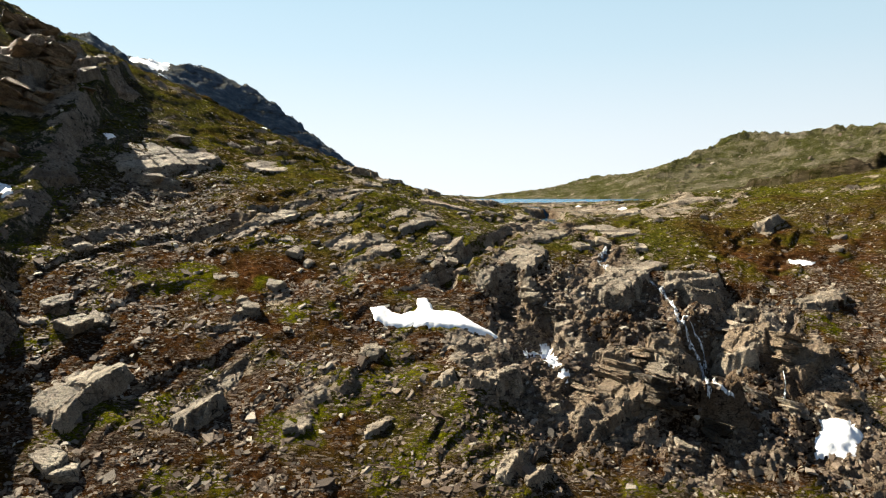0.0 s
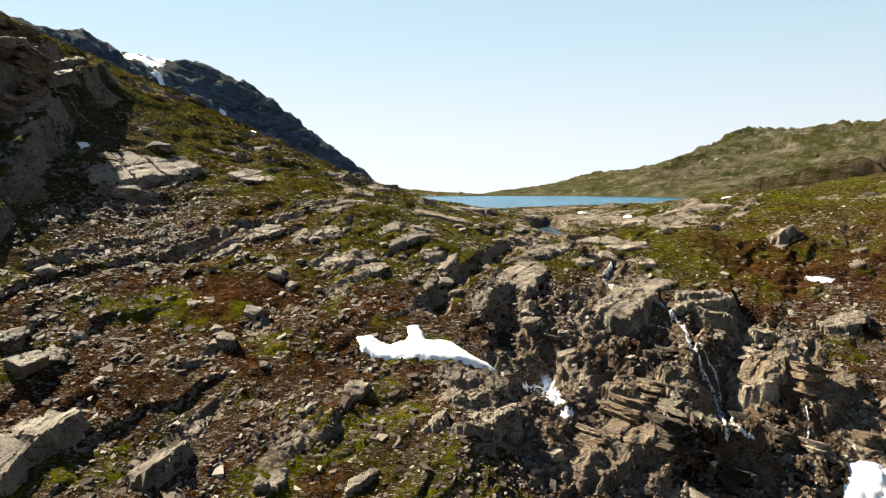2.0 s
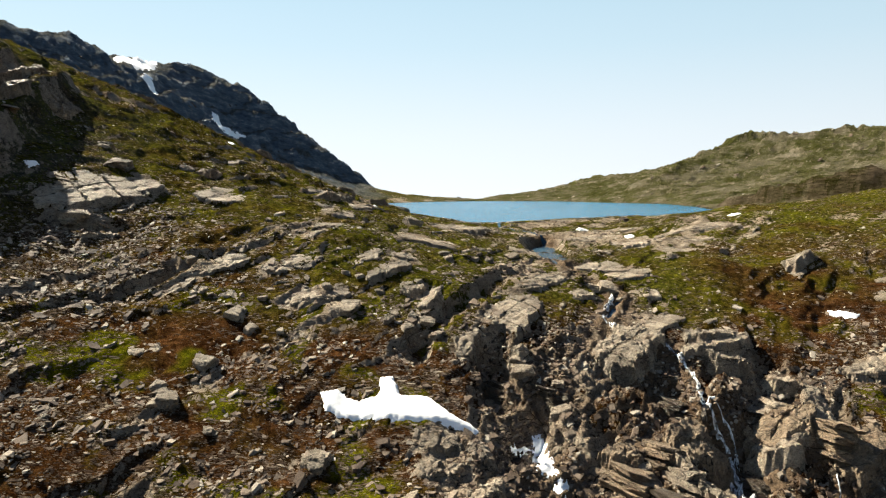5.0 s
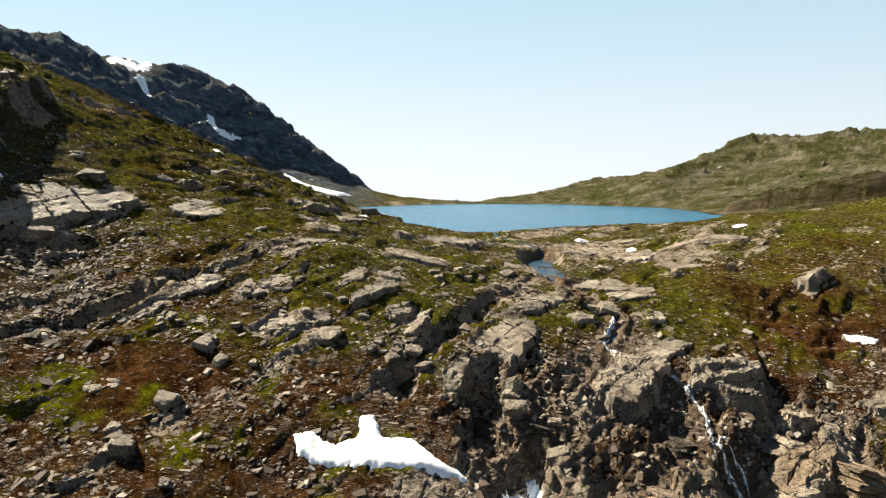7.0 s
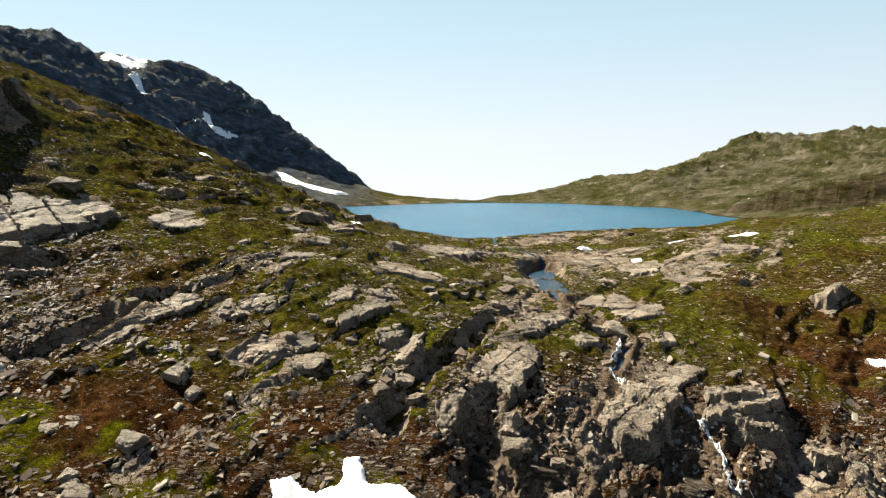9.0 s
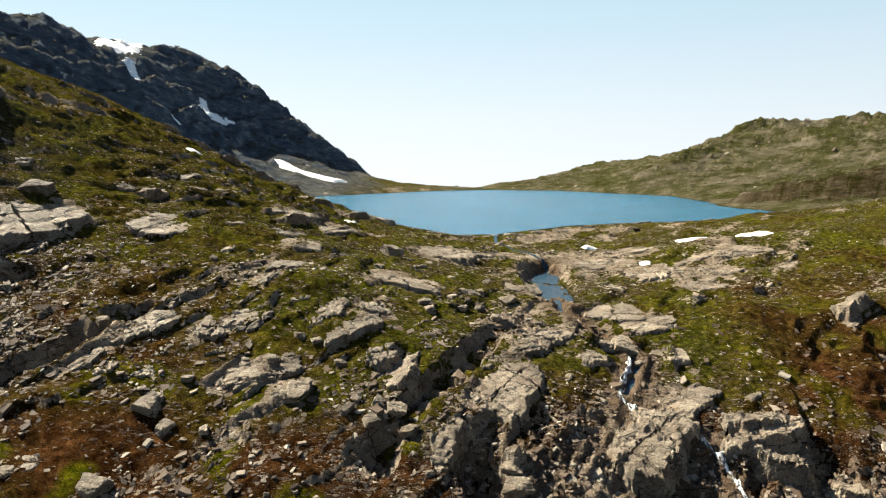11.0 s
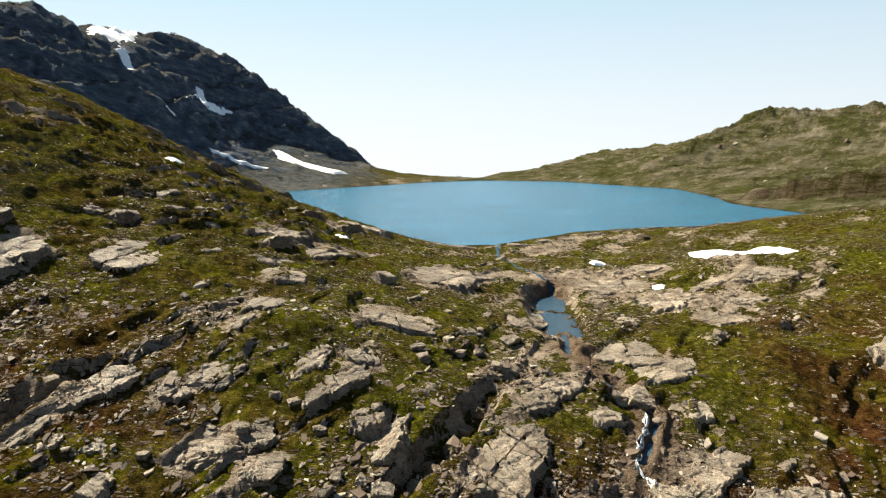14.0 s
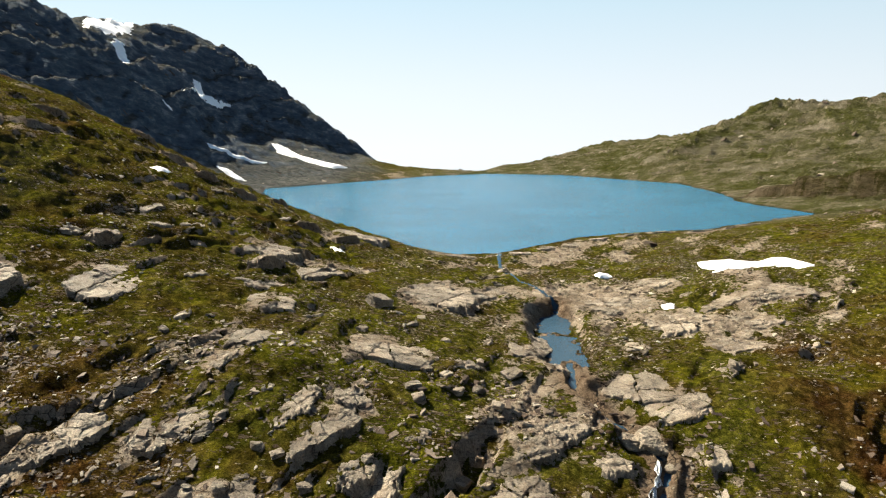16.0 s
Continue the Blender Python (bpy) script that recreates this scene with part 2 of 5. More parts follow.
# ---- relief ----
# Heights in metres over the lake. A coarse relief net carries the slope below the lake; beyond it the land
# rises from the shore to the crest lines. Ledges, clefts and roughness are laid over both.
NET_X, NET_Y, STEP_X, STEP_Y = -180.0, 24.0, 40.0, 30.0
NET = np.array([
    [-16.1, -37, -47.9, -48.8, -48, -48.5, -49.9, -46.7, -41.3, -35.7],
    [18.9, -3.6, -19.6, -29.9, -33.7, -37.3, -43.6, -40.1, -33.1, -25.2],
    [46.2, 22.9, 3, -14.3, -20.2, -26.5, -35.3, -30.5, -22.1, -12.5],
    [65, 41.6, 16.2, -6.8, -9.6, -13.3, -18.6, -17.2, -8.4, 1.7],
    [75.7, 57.5, 32.6, 6.1, 5.1, -3.5, -8.1, -6.1, 2.9, 11.8],
    [75.7, 63.5, 43, 16.7, 8.7, -3.8, -0.7, 4.4, 10, 16.7],
    [68.6, 59.9, 47, 25.9, 8, -2.6, 0.7, 6, 11.2, 17.8],
    [61, 53.9, 44.7, 25.2, 5.9, -1.5, -1.7, 2.6, 9.8, 17.8],
    [60.3, 54.3, 42.9, 20.6, 2.3, -2.6, -2.1, 2.6, 9.6, 16.8],
    [62.5, 56.3, 36, 9.4, -3.8, -4.3, -2.2, 1.6, 7.5, 14.1],
])
SHORE = [(22, 243), (45, 269), (66, 286), (95, 293), (127, 320), (164, 348), (157, 392), (158, 412), (170, 470), (178, 562), (150, 618),
         (117, 695), (44, 722), (-10, 676), (-52, 601), (-86, 545), (-113, 503), (-96, 440), (-74, 383), (-52, 333), (-30, 297), (-9, 261), (-3, 246), (10, 241)]
CREST_WEST = [(-330, 330, 112), (-275, 503, 119), (-278, 543, 121), (-281, 583, 120), (-292, 663, 130), (-270, 713, 136.5), (-250, 743, 135), (-218, 763, 122),
              (-190, 763, 106), (-163, 768, 82), (-150, 764, 68), (-131, 766, 57), (-115, 768, 46), (-89, 755, 19), (-67, 724, 13), (-44, 718, 8.5), (-11, 722, 5), (45, 738, 2.0), (85, 863, 2),
              (139, 913, 14), (206, 963, 30.5), (287, 963, 38.5), (400, 990, 47)]
CREST_EAST = [(212, 655, 27), (228, 673, 37), (264, 703, 49), (309, 724, 68), (351, 703, 71), (387, 663, 70), (450, 600, 75), (440, 450, 60), (360, 340, 40), (260, 290, 26)]
_lattice = np.random.RandomState(7).permutation(512)
_turns = np.random.RandomState(8).rand(512) * 2 * np.pi


def gnoise(x, y):
    """Smooth noise over the plan, about -0.7 to 0.7."""
    xi, yi = np.floor(x).astype(np.int64), np.floor(y).astype(np.int64)
    fx, fy = x - xi, y - yi
    ux, uy = fx ** 3 * (fx * (fx * 6 - 15) + 10), fy ** 3 * (fy * (fy * 6 - 15) + 10)

    def corner(a, b):
        g = _turns[_lattice[(_lattice[(xi + a) & 511] + yi + b) & 511]]
        return np.cos(g) * (fx - a) + np.sin(g) * (fy - b)
    lo = corner(0, 0) * (1 - ux) + corner(1, 0) * ux
    hi = corner(0, 1) * (1 - ux) + corner(1, 1) * ux
    return lo * (1 - uy) + hi * uy


def fbm(x, y, octaves=4, gain=0.5):
    s, a = 0.0, 1.0
    for k in range(octaves):
        s = s + a * gnoise(x * 2.03 ** k + 17.3 * k, y * 2.03 ** k - 9.1 * k)
        a *= gain
    return s


def ease(v, lo, hi):
    t = np.clip((v - lo) / (hi - lo), 0, 1)
    return t * t * (3 - 2 * t)


def net_height(x, y):
    def weights(u, n):
        i = np.floor(u).astype(np.int64)
        f = u - i
        w = ((1 - f) ** 3 / 6, (3 * f ** 3 - 6 * f ** 2 + 4) / 6, (-3 * f ** 3 + 3 * f ** 2 + 3 * f + 1) / 6, f ** 3 / 6)
        return w, [np.clip(i + k, 0, n - 1) for k in (-1, 0, 1, 2)]
    wx, ix = weights((x - NET_X) / STEP_X, NET.shape[1])
    wy, iy = weights((y - NET_Y) / STEP_Y, NET.shape[0])
    return sum(wx[a] * wy[b] * NET[iy[b], ix[a]] for a in range(4) for b in range(4))


def segment(x, y, a, b):
    """Distance to a segment, and how far along it the nearest point lies."""
    dx, dy = b[0] - a[0], b[1] - a[1]
    t = np.clip(((x - a[0]) * dx + (y - a[1]) * dy) / (dx * dx + dy * dy), 0, 1)
    return np.hypot(x - a[0] - t * dx, y - a[1] - t * dy), t


def within(x, y, outline):
    """Metres from a closed outline in the plan; minus within it."""
    best, inside = np.full(np.shape(x), 1e9), np.zeros(np.shape(x), bool)
    for a, b in zip(outline, outline[1:] + outline[:1]):
        best = np.minimum(best, segment(x, y, a, b)[0])
        if a[1] != b[1]:
            inside ^= ((a[1] > y) != (b[1] > y)) & (x < (b[0] - a[0]) * (y - a[1]) / (b[1] - a[1]) + a[0])
    return np.where(inside, -best, best)


def shore_distance(x, y):
    """Metres from the shore line; minus within the lake."""
    return within(x, y, SHORE)


def crest_height(x, y, shore, line, power):
    near, total, height = np.full(np.shape(x), 1e9), 0.0, 0.0
    for a, b in zip(line, line[1:]):
        d, t = segment(x, y, a, b)
        w = 1 / (d + 4) ** 3
        near = np.minimum(near, d)
        total, height = total + w, height + w * (a[2] + t * (b[2] - a[2]))
    rise = np.clip(shore, 0, None)
    height, t = height / total, rise / (rise + near + 1e-6)
    steep = 0.35 * t + 0.65 * ease(t, 0.12, 0.95)
    if power > 1:
        height = height * (1 - ease(near, 110, 300))
    return height * (t ** power + (steep - t ** power) * ease(height, 30, 70) * (power == 1.0))


def ground_base(x, y):
    """The broad relief without its roughness."""
    d = shore_distance(x + 2.5 * gnoise(x / 14, y / 14), y + 2.5 * gnoise(x / 14 + 40, y / 14))
    far = np.maximum(crest_height(x, y, d, CREST_WEST, 1.0), crest_height(x, y, d, CREST_EAST, 1.15))
    # the land falls away behind the far shore
    brink = np.interp(x, [-160, -115, -89, -67, -44, -11, 45, 85, 139, 206, 287, 400], [790, 774, 762, 730, 724, 728, 743, 868, 918, 968, 968, 996])
    far = far - 0.25 * np.clip(y - brink - 4, 0, 900) * ease(x, -150, -100)
    far = far - 500 * ease(np.hypot(x, y), 1100, 3200)
    w = ease(y + 25 * ease(x, 0, 60), 262, 304)
    z = net_height(x, y) * (1 - w) + far * w
    rim = np.where(d < 60, 0.3 - 0.09 * np.clip(d - 3, 0, None), -9999)
    z = np.where((d >= 0) & (y > 190), np.maximum(z, rim), z)
    return np.where(d < 0, -0.25 - np.minimum(9, 0.22 * -d), z), d


HUMPS = [(80, 226, 12, -3.4), (71, 199, 11, 2.2), (88, 200, 10, 1.6), (6, 70, 9, 2.0), (-38, 132, 5, 1.0),
         (-15, 203, 14, -1.8), (56, 152, 11, 2.6), (-13.5, 147, 7, 1.8), (14, 188, 9, 1.5), (-31, 82, 7, -2.2), (16.4, 101.5, 4, -1.6),
         (-10, 99, 9, -1.2), (3, 83, 7, 2.4), (110, 268, 12, 2.5), (-118, 186, 14, 3.0)]
CLEFTS = [(-46, 117, -33, 135, 1.7, 1.3), (3, 121, 14, 139, 2.3, 1.6), (10, 108, 12, 119, 4.0, 2.6), (-1, 127, 3, 132, 1.6, 1.5), (38, 97, 46, 112, 3.5, 4.0),
          (12, 98, 18, 108, 3.0, 2.5), (33, 136, 31, 152, 1.2, 2.5), (72, 141, 76, 148, 1.8, 2.0), (-62, 134, -52, 138, 2.4, 1.6), (-1, 113, 2, 119, 2.5, 2.4)]


# steep faces: the land on the left of each line, seen along it, stands higher
CLIFFS = [(-66, 104, -73, 132, 2, 9), (-73, 132, -79, 158, 4.5, 10), (-79, 158, -84, 184, 4.5, 9), (-88, 146, -94, 180, 4, 9), (-53, 64, -56, 84, 7, 8), (-56, 84, -64, 98, 4, 8),
          (207, 357, 246, 330, 13, 55), (193, 378, 207, 357, 12, 50), (181, 404, 193, 378, 9, 40), (172, 428, 181, 404, 5, 30),
          (27, 88, 34, 88, 4.0, 9), (34, 88, 42, 89, 4.0, 9), (38, 107, 46, 108, 2.8, 7), (46, 108, 53, 103, 2.5, 7),
          (-188, 535, -200, 537, 5, 60), (-200, 537, -222, 530, 5, 60)]


def cliffs(x, y):
    h = np.zeros(np.shape(x))
    xx, yy = x + 1.6 * fbm(x / 6, y / 6 + 9, 3), y + 1.6 * fbm(x / 6 + 30, y / 6, 3)
    for ax, ay, bx, by, height, reach in CLIFFS:
        dx, dy = bx - ax, by - ay
        size = math.hypot(dx, dy)
        t = ((xx - ax) * dx + (yy - ay) * dy) / size
        s = ((yy - ay) * dx - (xx - ax) * dy) / size
        along = ease(t, -0.25 * size, 0.1 * size) * (1 - ease(t, 0.9 * size, 1.25 * size))
        h = np.maximum(h, height * along * ease(s, -1.6, 2.2) * (1 - ease(s, 0.2 * reach, reach)))
    return h


def crag_zone(x, y):
    """The broken ground round the waterfall."""
    return ease(x, 3, 14) * (1 - ease(x, 54, 66)) * ease(y, 75, 84) * (1 - ease(y, 119, 131))


def bareness(x, y):
    """How far bare rock shows through the turf below the lake."""
    u, v = 0.8 * x - 0.6 * y, 0.6 * x + 0.8 * y
    outlet = np.exp(-((x - 36) / 34) ** 2) * ease(y, 152, 185) * (1 - ease(y, 270, 300))
    meadow = np.exp(-((x - 58) / 15) ** 2 - ((y - 140) / 17) ** 2)
    sward = (1 - ease(x, -30, -5)) * ease(y, 135, 160) * (1 - ease(y, 250, 300))
    return 0.15 + 0.75 * fbm(u / 11 + 2, v / 24, 4, 0.55) + 0.42 * crag_zone(x, y) + 0.32 * outlet - 0.12 * (1 - ease(y, 88, 100)) - 0.45 * meadow - 0.14 * sward


def ground_detail(x, y, d, z):
    dist = np.hypot(x, y - 20)
    near = 1 - ease(dist, 230, 330)
    u, v = 0.8 * x - 0.6 * y, 0.6 * x + 0.8 * y
    h = np.zeros(np.shape(x))
    # tilted beds that end in low steep steps
    for size, amp, seed in ((11.0, 0.85, 3.0), (4.5, 0.7, 31.0), (2.2, 0.32, 57.0)):
        s = u / size + 1.4 * fbm(u / (3 * size) + seed, v / (4 * size), 3)
        f = s - np.floor(s)
        saw = np.where(f < 0.84, f / 0.84, (1 - f) / 0.16) - 0.5
        h += amp * saw * ease(gnoise(u / (1.8 * size) + seed, v / (2.6 * size) + seed), -0.05, 0.35)
    h += 0.9 * fbm(x / 14, y / 14, 3) + 0.38 * fbm(x / 3.2 + 5, y / 3.2, 4, 0.6)
    for hx, hy, radius, rise in HUMPS:
        h += rise * np.exp(-((x - hx) ** 2 + (y - hy) ** 2) / (0.6 * radius ** 2))
    for ax, ay, bx, by, depth, width in CLEFTS:
        c, t = segment(x + 1.6 * fbm(x / 4, y / 4, 4, 0.65), y + 1.2 * fbm(x / 4 + 7, y / 4, 4, 0.65), (ax, ay), (bx, by))
        h -= depth * (1 - ease(c, 0.35 * width, 1.3 * width)) * ease(t, -0.15, 0.2) * (1 - ease(t, 0.8, 1.15))
    # broken ground round the waterfall, in steps
    crag = crag_zone(x, y)
    q = 2.2 * fbm(x / 8 + 9, y / 8, 3) + 0.16 * u
    step = np.floor(q / 1.1) + ease(q / 1.1 - np.floor(q / 1.1), 0.78, 1.0)
    h += crag * (1.1 * step - 0.16 * u) * 0.5
    for size, amp, seed in ((3.4, 0.55, 91.0), (1.6, 0.3, 131.0)):
        q = fbm(u / size + seed, v / (2.2 * size), 3) * 2.8
        h += crag * amp * (np.floor(q) + ease(q - np.floor(q), 0.8, 1.0) - 0.35 * q)
    # bare rock is blocky
    bare = ease(bareness(x, y), 0.38, 0.6)
    for size, amp, seed in ((4.6, 0.5, 11.0), (1.9, 0.10, 47.0)):
        q = fbm(u / size + seed, v / (1.7 * size), 2) * 2.6
        h += bare * 0.75 * amp * (np.floor(q) + ease(q - np.floor(q), 0.72, 1.0) - 0.6 * q)
    # knolls of the grassy brow above the lake
    brow = (1 - ease(x, -16, -2)) * ease(y, 150, 185) * (1 - ease(y, 265, 300))
    s = u / 6.5 + 1.6 * fbm(u / 16 + 71, v / 18, 3)
    f = s - np.floor(s)
    h += brow * (1.1 * fbm(x / 7 + 44, y / 7, 4, 0.6) + 1.3 * (np.where(f < 0.78, f / 0.78, (1 - f) / 0.22) - 0.4) * ease(gnoise(u / 9 + 5, v / 12), -0.1, 0.3))
    h = h * near + cliffs(x, y)
    # crags of the far hills: broken benches
    far = (1 - near) * ease(d, 1, 40)
    rise = ease(z, 6, 60) * (1 - 0.45 * ease(x, 60, 160))
    bench = 3 + 19 * rise
    s = z / bench + 0.8 * fbm(x / 90, y / 90, 3)
    f = s - np.floor(s)
    west = 1 - ease(x, -110, -50)
    riser = (1 - west) * ease(f, 0.62, 0.92) + west * np.clip((f - 0.24) / 0.76, 0, 1)
    h += far * bench * (0.5 + 0.45 * west) * (riser - f + 0.33 - 0.1 * west) * ease(z, 1, 12)
    h += far * ((0.4 + 4.2 * rise) * fbm(x / 38 + 3, y / 38, 5, 0.6) + (0.5 + 1.8 * rise) * fbm(x / 8, y / 8, 3, 0.7))
    knolls = far * ease(x, 40, 120) * ease(z, 0.5, 8)
    for size, amp, seed in ((34.0, 3.2, 17.0), (14.0, 1.7, 63.0)):
        q = fbm(x / size + seed, y / (0.7 * size), 3) * 2.6
        h += knolls * amp * (np.floor(q) + ease(q - np.floor(q), 0.74, 1.0) - q)
    for size, amp, seed in ((16.0, 1.5, 5.0), (7.0, 0.8, 21.0)):
        s = (z * 1.6 + 0.35 * u) / size + 1.2 * fbm(x / (4 * size) + seed, y / (4 * size), 3)
        f = s - np.floor(s)
        saw = np.where(f < 0.8, f / 0.8, (1 - f) / 0.2) - 0.5
        h -= far * amp * (1 + 2.2 * rise) * saw * ease(gnoise(x / (2.5 * size) + seed, y / (2.5 * size)), -0.15, 0.25) * ease(z, 1, 8)
    return h * np.where(d > 0, np.maximum(ease(d, 0, 10), 0.15), 0.0)


OUTLET = [(22, 244), (21.5, 224), (25, 209), (30, 194)]
STREAM = [(30, 194, -3.4), (28.5, 187, -4.0), (27.5, 176, -4.1), (27.5, 164, -4.3), (26.5, 154, -5.0), (29, 147, -5.7),
          (33, 143.5, -7.0), (35, 138.5, -8.6), (33, 134, -9.3), (30, 128, -10.6), (33, 125, -11.4), (37, 122, -12.6), (40, 119.5, -14.5)]


def ground(x, y):
    x, y = np.asarray(x, float), np.asarray(y, float)
    z, d = ground_base(x, y)
    z = z + ground_detail(x, y, d, z)
    # the stream's channel and pool
    rough = 1.3 * fbm(x / 1.8 + 4, y / 1.8, 4, 0.65)
    for a, b in zip(STREAM, STREAM[1:]):
        c, t = segment(x, y, a, b)
        half = 3.3 if 162 < (a[1] + b[1]) / 2 < 185 else 0.55
        level = a[2] + t * (b[2] - a[2])
        q = c / half + 0.55 * rough
        target = level - 0.4 + 0.45 * np.clip(q, 0, 3) ** 1.5
        z = z + (target - z) * (1 - ease(c, half * 0.9, half * 1.6 + 0.9))
    return z

# ---- where rocks and snow lie ----
# slabs: middle x, y, length, width, height, heading in degrees
SLABS_FALLS = [
    (31.3, 119.8, 17.0, 8.5, 1.5, 41),
    (33.5, 95.7, 12.6, 3.2, 1.4, -72),
    (23.0, 89.4, 13.6, 8.0, 0.8, 49),
    (48.5, 107.3, 14.1, 7.0, 2.2, 31),
    (55.5, 109.8, 14.4, 3.5, 1.0, -95),
    (46.1, 123.0, 17.0, 4.5, 1.3, 26),
    (57.7, 103.7, 14.1, 5.0, 1.2, 34),
    (8.2, 88.9, 10.2, 4.0, 1.8, 57),
    (68.6, 120.0, 11.5, 4.0, 0.8, 20),
    (75.2, 155.0, 11.0, 4.2, 1.8, 38),
    (46.9, 104.4, 8.3, 8.4, 2.6, -20),
    (45.2, 107.3, 3.0, 1.4, 1.1, 2),
    (36.3, 103.5, 9.0, 7.5, 1.6, 28),
    (33.9, 94.7, 5.6, 1.7, 1.4, -7),
    (56.7, 104.3, 6.2, 6.3, 2.2, 9),
    (25.4, 99.4, 6.1, 4.2, 1.3, 6),
    (14.8, 115.4, 3.2, 3.3, 2.0, -32),
    (46.5, 125.0, 10.5, 5.0, 1.6, 12),
    (46.3, 119.0, 9.0, 5.5, 2.2, -8),
    (52.5, 116.5, 5.5, 4.0, 1.6, -20),
]
SLABS_STREAM = [
    (35.9, 154.1, 11.0, 11.2, 1.1, -2),
    (39.4, 149.7, 12.3, 6.2, 0.9, 37),
    (28.0, 136.8, 5.3, 4.2, 1.5, 34),
    (40.3, 140.0, 5.2, 5.3, 0.9, 17),
    (49.0, 178.2, 13.9, 12.6, 0.8, 11),
    (39.6, 189.1, 7.7, 7.9, 0.7, -42),
    (38.3, 168.1, 5.7, 5.8, 0.5, -8),
    (42.6, 192.9, 16.3, 9.4, 0.4, -18),
    (53.4, 206.2, 8.6, 8.7, 0.7, 12),
    (73.0, 188.5, 11.6, 9.0, 0.5, -15),
    (61.9, 175.2, 5.4, 5.5, 0.7, -49),
    (54.1, 168.7, 7.9, 5.4, 0.5, 39),
    (25.1, 161.4, 5.5, 5.6, 0.6, 24),
    (21.5, 169.0, 17.3, 5.3, 0.8, 69),
    (61.6, 187.6, 8, 3.5, 0.6, 15),
    (68.7, 189.4, 7, 3, 0.6, 25),
    (58.3, 172.4, 5, 2.6, 0.6, 40),
    (74.9, 187.0, 6, 3.4, 0.7, 10),
    (60.1, 179.0, 6, 2.4, 0.5, 30),
    (52.5, 178.4, 6, 3, 0.6, 20),
    (51.7, 168.5, 4, 2.4, 0.5, 35),
    (75.6, 176.8, 5, 3, 0.6, 25),
]
SLABS_UPPER = [
    (-60.7, 145.4, 22.0, 11.0, 2.4, 60),
    (-54.8, 152.9, 9.1, 7.8, 2.6, 65),
    (-56.5, 138.3, 4.2, 1.3, 1.4, 34),
    (-54.0, 134.2, 7.2, 3.3, 1.6, 39),
    (-41.5, 158.9, 10.7, 10.9, 1.2, -10),
    (-18.2, 162.3, 7.1, 7.3, 0.8, 10),
    (-22.1, 170.6, 9.5, 4.0, 0.5, 15),
    (-17.8, 150.2, 6.3, 6.5, 1.0, -14),
    (-19.7, 145.1, 5.8, 2.4, 0.8, 64),
    (-32.1, 130.0, 11.7, 3.6, 1.1, 52),
    (-23.9, 131.6, 4.8, 4.9, 0.9, 20),
    (-20.3, 134.6, 8.9, 2.7, 0.4, 40),
]
SLABS_LIP = [
    (-4.9, 135.2, 11.7, 3.6, 2.0, 48),
    (-3.2, 141.8, 5.0, 5.1, 1.3, -41),
    (-8.9, 139.2, 7.4, 3.3, 0.8, 67),
    (-1.1, 130.4, 6.1, 3.7, 1.5, 42),
    (2.0, 127.7, 9.2, 3.8, 2.8, 75),
    (1.3, 153.9, 13.7, 8.0, 1.1, 0),
    (8.4, 184.8, 17.3, 14.2, 1.5, 62),
    (3.8, 190.1, 17.3, 5.3, 0.5, 60),
    (-23.5, 187.7, 15.0, 10.1, 2.6, 68),
    (-14.5, 181.9, 10.9, 7.1, 1.6, 57),
    (-14.2, 235.6, 17.3, 17.6, 2.2, 58),
    (15.5, 126.6, 15.6, 8.5, 2.2, 54),
    (21.3, 139.4, 14.5, 4.4, 1.0, 41),
    (7.5, 116.7, 9.0, 3.1, 2.2, 70),
]
SLABS_LOWER = [
    (-42.3, 77.6, 13, 8, 3.2, 70),
    (-29.4, 78.0, 9, 4.6, 3.0, 68),
    (0.2, 86.3, 5.0, 3.1, 1.8, 53),
    (4.2, 84.5, 4.9, 2.7, 2.0, 23),
    (2.3, 93.1, 4.6, 3.7, 1.0, 67),
    (4.7, 93.3, 4.2, 3.5, 1.5, 59),
    (3.6, 98.4, 6.1, 4.6, 0.8, 11),
    (8.5, 97.1, 3.7, 3.8, 1.0, 17),
    (7.5, 73.0, 7.3, 2.2, 1.5, 61),
    (10.6, 72.5, 7.1, 2.2, 1.8, 58),
    (7.7, 90.0, 2.9, 2.5, 1.4, 7),
    (-10.1, 93.4, 4.0, 4.0, 1.2, 41),
    (-7.7, 78.8, 5.7, 1.8, 0.7, 45),
]
SLABS_TURF = [
    (-17.1, 122.6, 4.4, 3.0, 0.6, 23),
    (-11.5, 121.5, 4.8, 3.2, 1.0, 50),
    (-26.1, 118.4, 3.5, 3.0, 0.9, 64),
    (39.6, 129.9, 13.2, 5.0, 1.2, 45),
    (-27.5, 84.5, 4.5, 2.6, 0.8, 50),
    (-16.1, 82.7, 4.6, 2.4, 0.7, 47),
    (-16.7, 77.2, 3.3, 2.4, 0.8, 58),
    (-15.0, 125.0, 11.2, 4.0, 1.0, 29),
    (-36.1, 123.2, 5.6, 2.8, 0.8, 65),
    (32.1, 122.4, 11.3, 6.0, 1.0, 33),
    (-17.7, 123.0, 6.3, 3.5, 0.7, 31),
    (-11.2, 121.4, 4.0, 3.0, 0.9, 20),
    (-35.1, 107.8, 4.8, 3.0, 0.5, 35),
    (17.8, 195.7, 16.0, 4.0, 0.5, 71),
    (69.6, 186.8, 14.2, 3.5, 0.5, -4),
    (63.4, 175.3, 6.2, 3.0, 0.6, 9),
    (50.0, 158.8, 5.1, 2.5, 0.6, 32),
    (56.9, 167.9, 8.5, 3.0, 0.6, 24),
    (10.7, 187.0, 16.0, 5.0, 0.6, 70),
]
